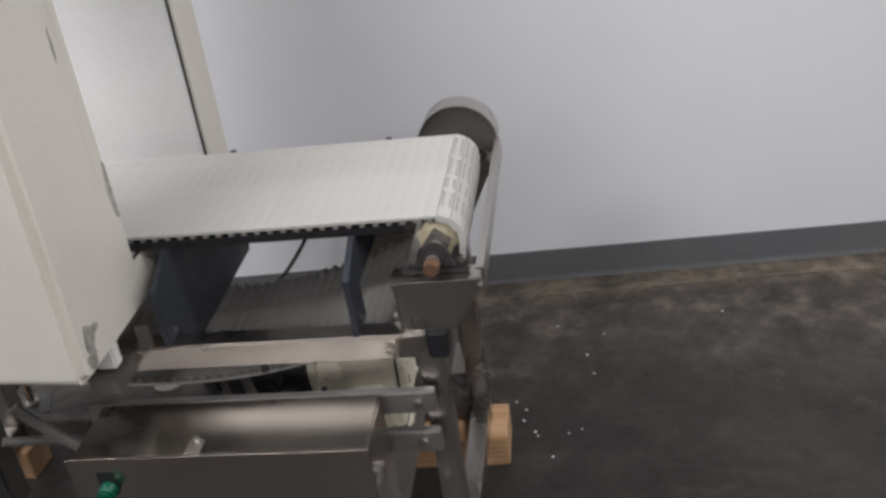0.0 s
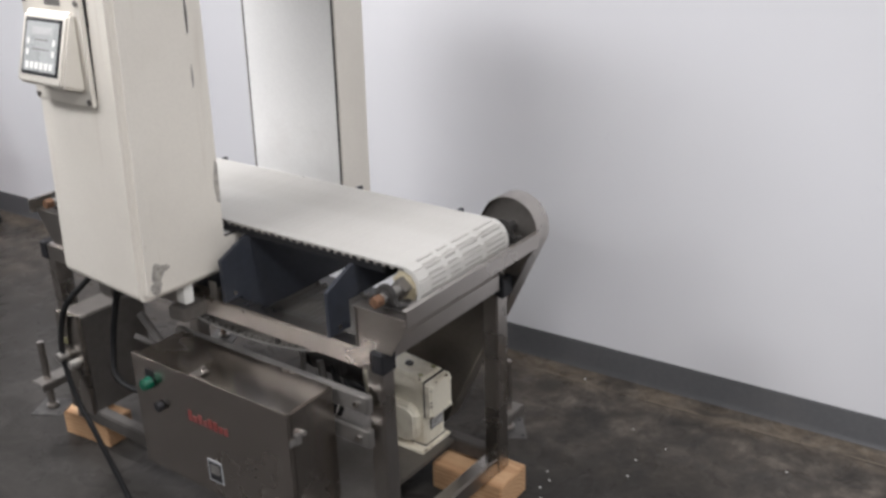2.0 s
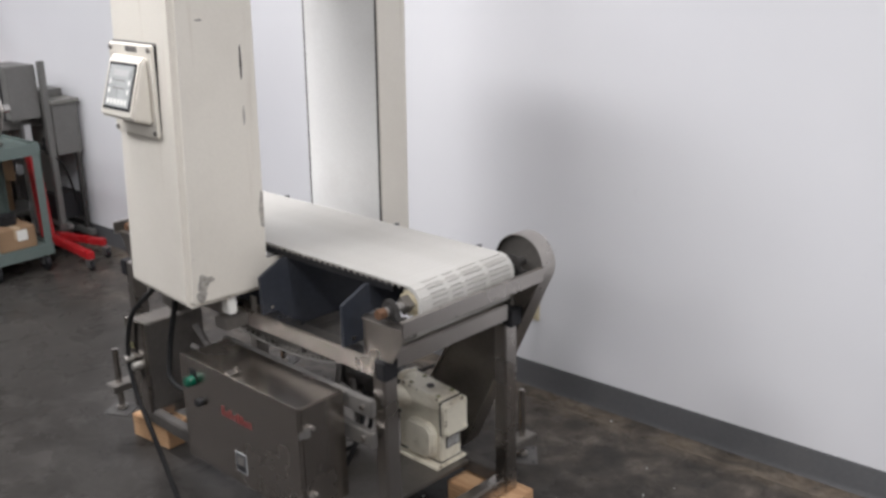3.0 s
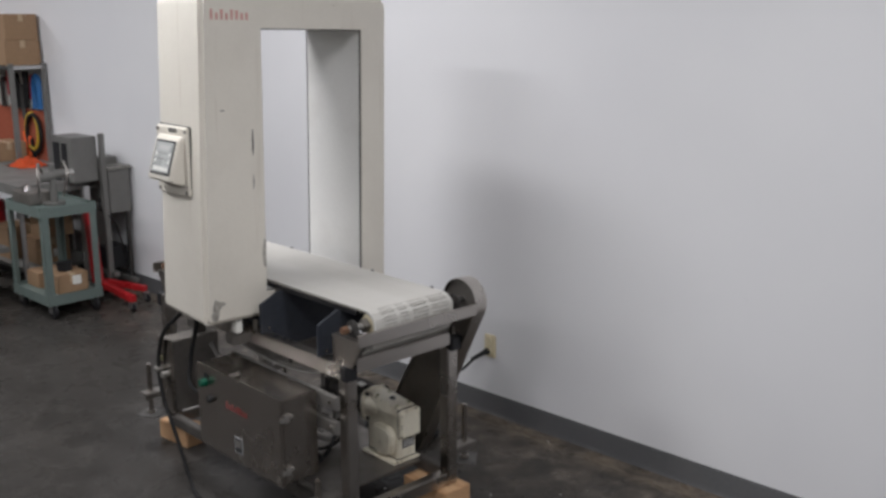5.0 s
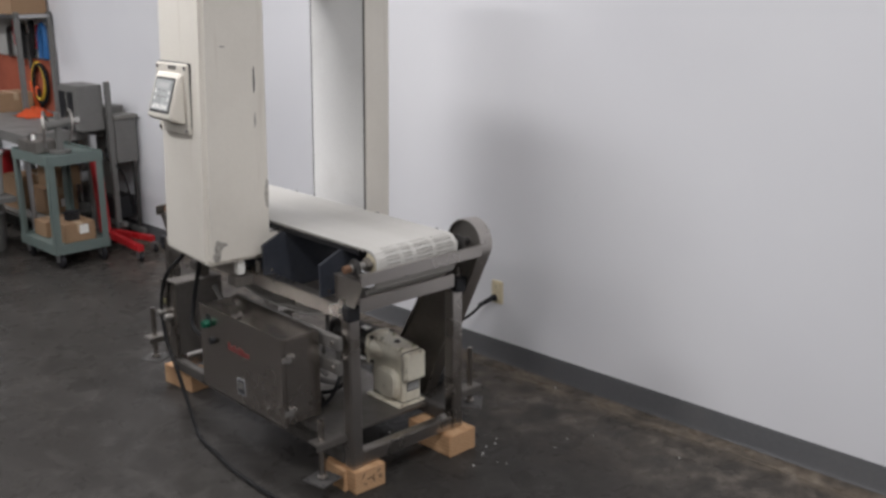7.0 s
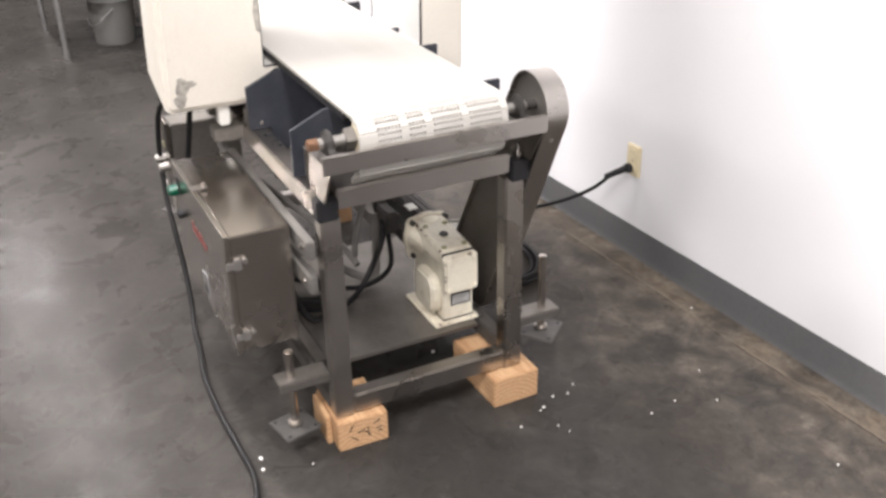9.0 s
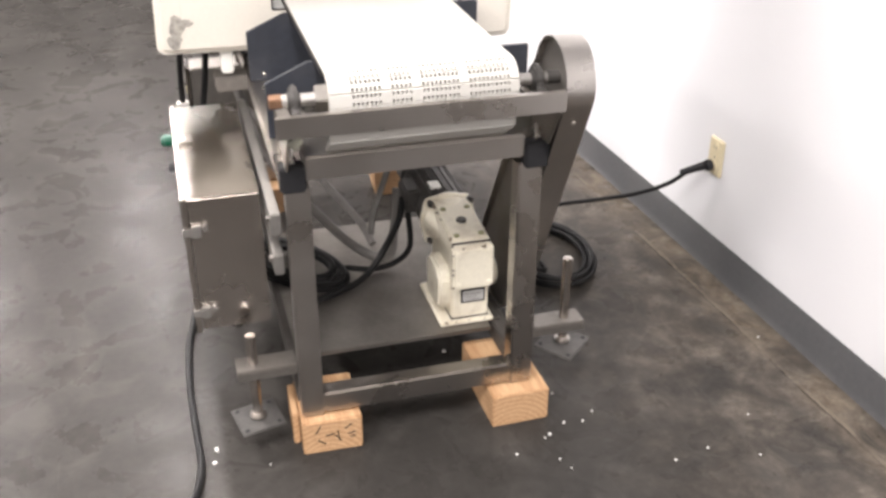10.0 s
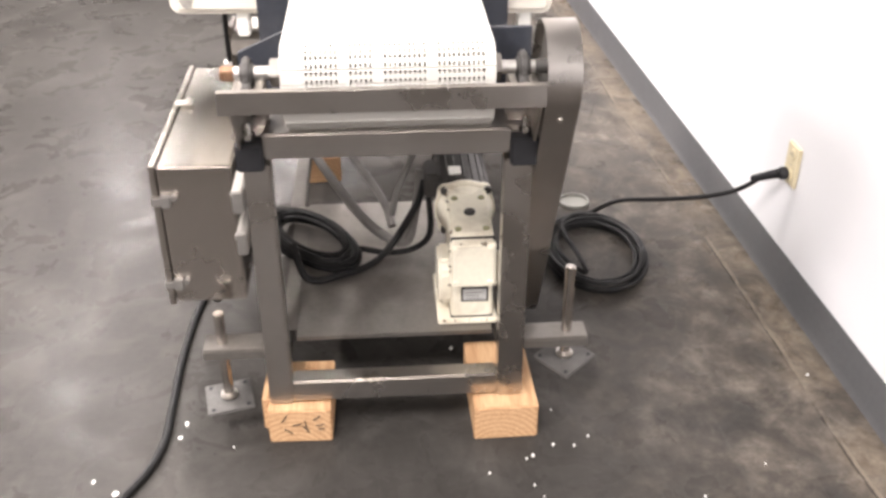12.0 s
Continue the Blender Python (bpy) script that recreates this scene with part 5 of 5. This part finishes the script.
part("back_board", box(B(), -7.0, -5.59, 1.285, 1.30, 0.85, 1.34, 0.002), BROWNRED, rack, "rust-red back board")
part("back_board", box(B(), -7.0, -5.59, 1.286, 1.30, 1.35, 1.71, 0.002), WHITE, rack, "white back board")
carton(-6.10, -5.62, 0.99, 1.29, 1.741, 1.95, "wide brown cardboard box on top of the rack")
carton(-6.09, -5.625, 1.0, 1.285, 1.951, 2.17, "brown cardboard box stacked on another box")
carton(-6.72, -6.16, 1.0, 1.29, 1.741, 2.02, "brown cardboard box on top of the rack")


# added black box that fills a dark area beside the rack
case = thing("filler_cabinet", (-7.5, 1.15, 0), "black cabinet added to fill a dark area beside the rack", "cabinet")
part("body", box(B(), -7.95, -7.1, 1.0, 1.3, 0.0, 1.2, 0.006), RUBBER, case)
for x in (-7.75, -7.32):
    part("door", box(B(), x - 0.19, x + 0.19, 0.988, 0.999, 0.04, 1.16, 0.003), NAVY, case)


def hung(name, x, z, pts, r, material, label):
    return single(name, tube(B(), [(x - 0.1 + px, 1.255, z + pz) for px, pz in pts], r, 8, 4), material, (x - 0.1, 1.255, z), label, "hand tool", "tools hung on the rack")


hung("hose_loop", -5.75, 1.15, [(0.12 * math.cos(a) , 0.16 * math.sin(a)) for a in np.linspace(0, 6.3, 13)], 0.016, YELLOW, "yellow cord hung in a loop")
hung("hose_loop", -5.72, 1.13, [(0.14 * math.cos(a), 0.17 * math.sin(a)) for a in np.linspace(0, 6.3, 13)], 0.018, CABLE, "black cord hung in a loop")
hung("clamp", -5.58, 1.50, [(-0.05, -0.14), (-0.055, 0.05), (0, 0.14), (0.055, 0.05), (0.05, -0.14)], 0.028, BLUE, "blue clamp hung on the board")
hung("clamp", -5.98, 1.48, [(-0.03, -0.14), (0, 0.16), (0.03, -0.14)], 0.022, CABLE, "black clamp hung on the board")
hung("clamp", -5.80, 1.52, [(0, 0.16), (0.01, 0.0), (-0.02, -0.16)], 0.026, RUBBER, "black tool hung on the board")
hung("screwdriver", -6.15, 1.55, [(0, 0.12), (0, 0.0), (0.01, -0.1)], 0.018, RED, "red-handled tool hung on the board")
hung("wrench", -6.05, 1.42, [(0, 0.14), (0.005, 0.0), (0, -0.14)], 0.016, STEEL, "grey steel wrench hung on the board")
hung("pliers", -5.68, 1.56, [(-0.03, -0.12), (-0.01, 0.0), (0.0, 0.08), (0.012, 0.0), (0.035, -0.12)], 0.011, RED, "red-handled pliers hung on the board")
hung("wrench", -5.88, 1.40, [(0, 0.16), (-0.01, 0.02), (0.01, -0.15)], 0.02, IRON, "dark steel wrench hung on the board")
hung("clamp", -6.25, 1.46, [(-0.04, -0.12), (-0.04, 0.12), (0.05, 0.13)], 0.02, IRON, "dark steel clamp hung on the board")
hung("cord", -5.86, 1.02, [(-0.06, 0.12), (-0.02, -0.06), (0.03, -0.1), (0.05, 0.08)], 0.015, ORANGE, "orange cord hung on the board")
hung("cord", -5.62, 0.98, [(-0.05, 0.1), (-0.02, 0.0), (0.02, -0.08), (0.06, -0.1)], 0.014, CABLE, "black cord on the board")


def bucket(x, y, z, label, tone):
    b = thing("bucket", (x, y, z), label, "bucket", "buckets at the low table")
    part("pail", cyl(B(), (x, y, z), (x, y, z + 0.30), 0.135, 0.155, 32, 0.006), tone, b)
    bm = B()
    cyl(bm, (x, y, z + 0.30), (x, y, z + 0.325), 0.163, 0.163, 32, 0.005)
    part("lid", bm, OFFWHITE, b)
    part("handle", tube(B(), [(x + 0.155, y - 0.02, z + 0.26), (x + 0.165, y - 0.11, z + 0.19), (x + 0.09, y - 0.16, z + 0.15), (x, y - 0.17, z + 0.18)], 0.004), ALU, b)


stool = thing("low_table", (-4.8, 0.12, 0), "low grey steel table with bright legs", "table")
part("top", box(B(), -5.25, -4.37, -0.17, 0.40, 0.405, 0.445, 0.004), GREYBOX, stool)
for x, y in ((-4.385, -0.14), (-5.2, -0.14), (-5.2, 0.35), (-4.9, 0.35)):
    part("leg", cyl(B(), (x, y, 0), (x, y, 0.405), 0.018, seg=12), ALU, stool)
bucket(-4.60, 0.25, 0.446, "white plastic bucket with a lid on a low table", OFFWHITE)
bucket(-4.64, 0.24, 0.0, "grey plastic bucket with a white lid under a low table", GREYBOX)

# the far things, square to the room, shifted and scaled to fit the camera's view
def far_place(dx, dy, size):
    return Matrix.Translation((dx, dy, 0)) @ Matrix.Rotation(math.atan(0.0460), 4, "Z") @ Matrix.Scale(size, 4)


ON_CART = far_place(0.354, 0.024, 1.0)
BY_WALL = {"control_stand": far_place(-0.47, 0.185, 0.89), "packaging_machine": far_place(-0.12, 0.185, 0.89), "shelf_rack": far_place(-0.12, 0.185, 0.89), "filler_cabinet": far_place(-0.12, 0.185, 0.89), "floor_hoist": far_place(-0.15, 0.185, 0.89)}
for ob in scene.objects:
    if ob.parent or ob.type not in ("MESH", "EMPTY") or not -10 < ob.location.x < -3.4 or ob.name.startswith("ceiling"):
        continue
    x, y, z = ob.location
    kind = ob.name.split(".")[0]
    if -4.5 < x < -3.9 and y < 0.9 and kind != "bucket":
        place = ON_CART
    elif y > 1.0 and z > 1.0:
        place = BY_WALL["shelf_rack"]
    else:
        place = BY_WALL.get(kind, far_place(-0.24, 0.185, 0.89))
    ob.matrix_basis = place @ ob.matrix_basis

# hinged rows of the belt last
lay_belt()
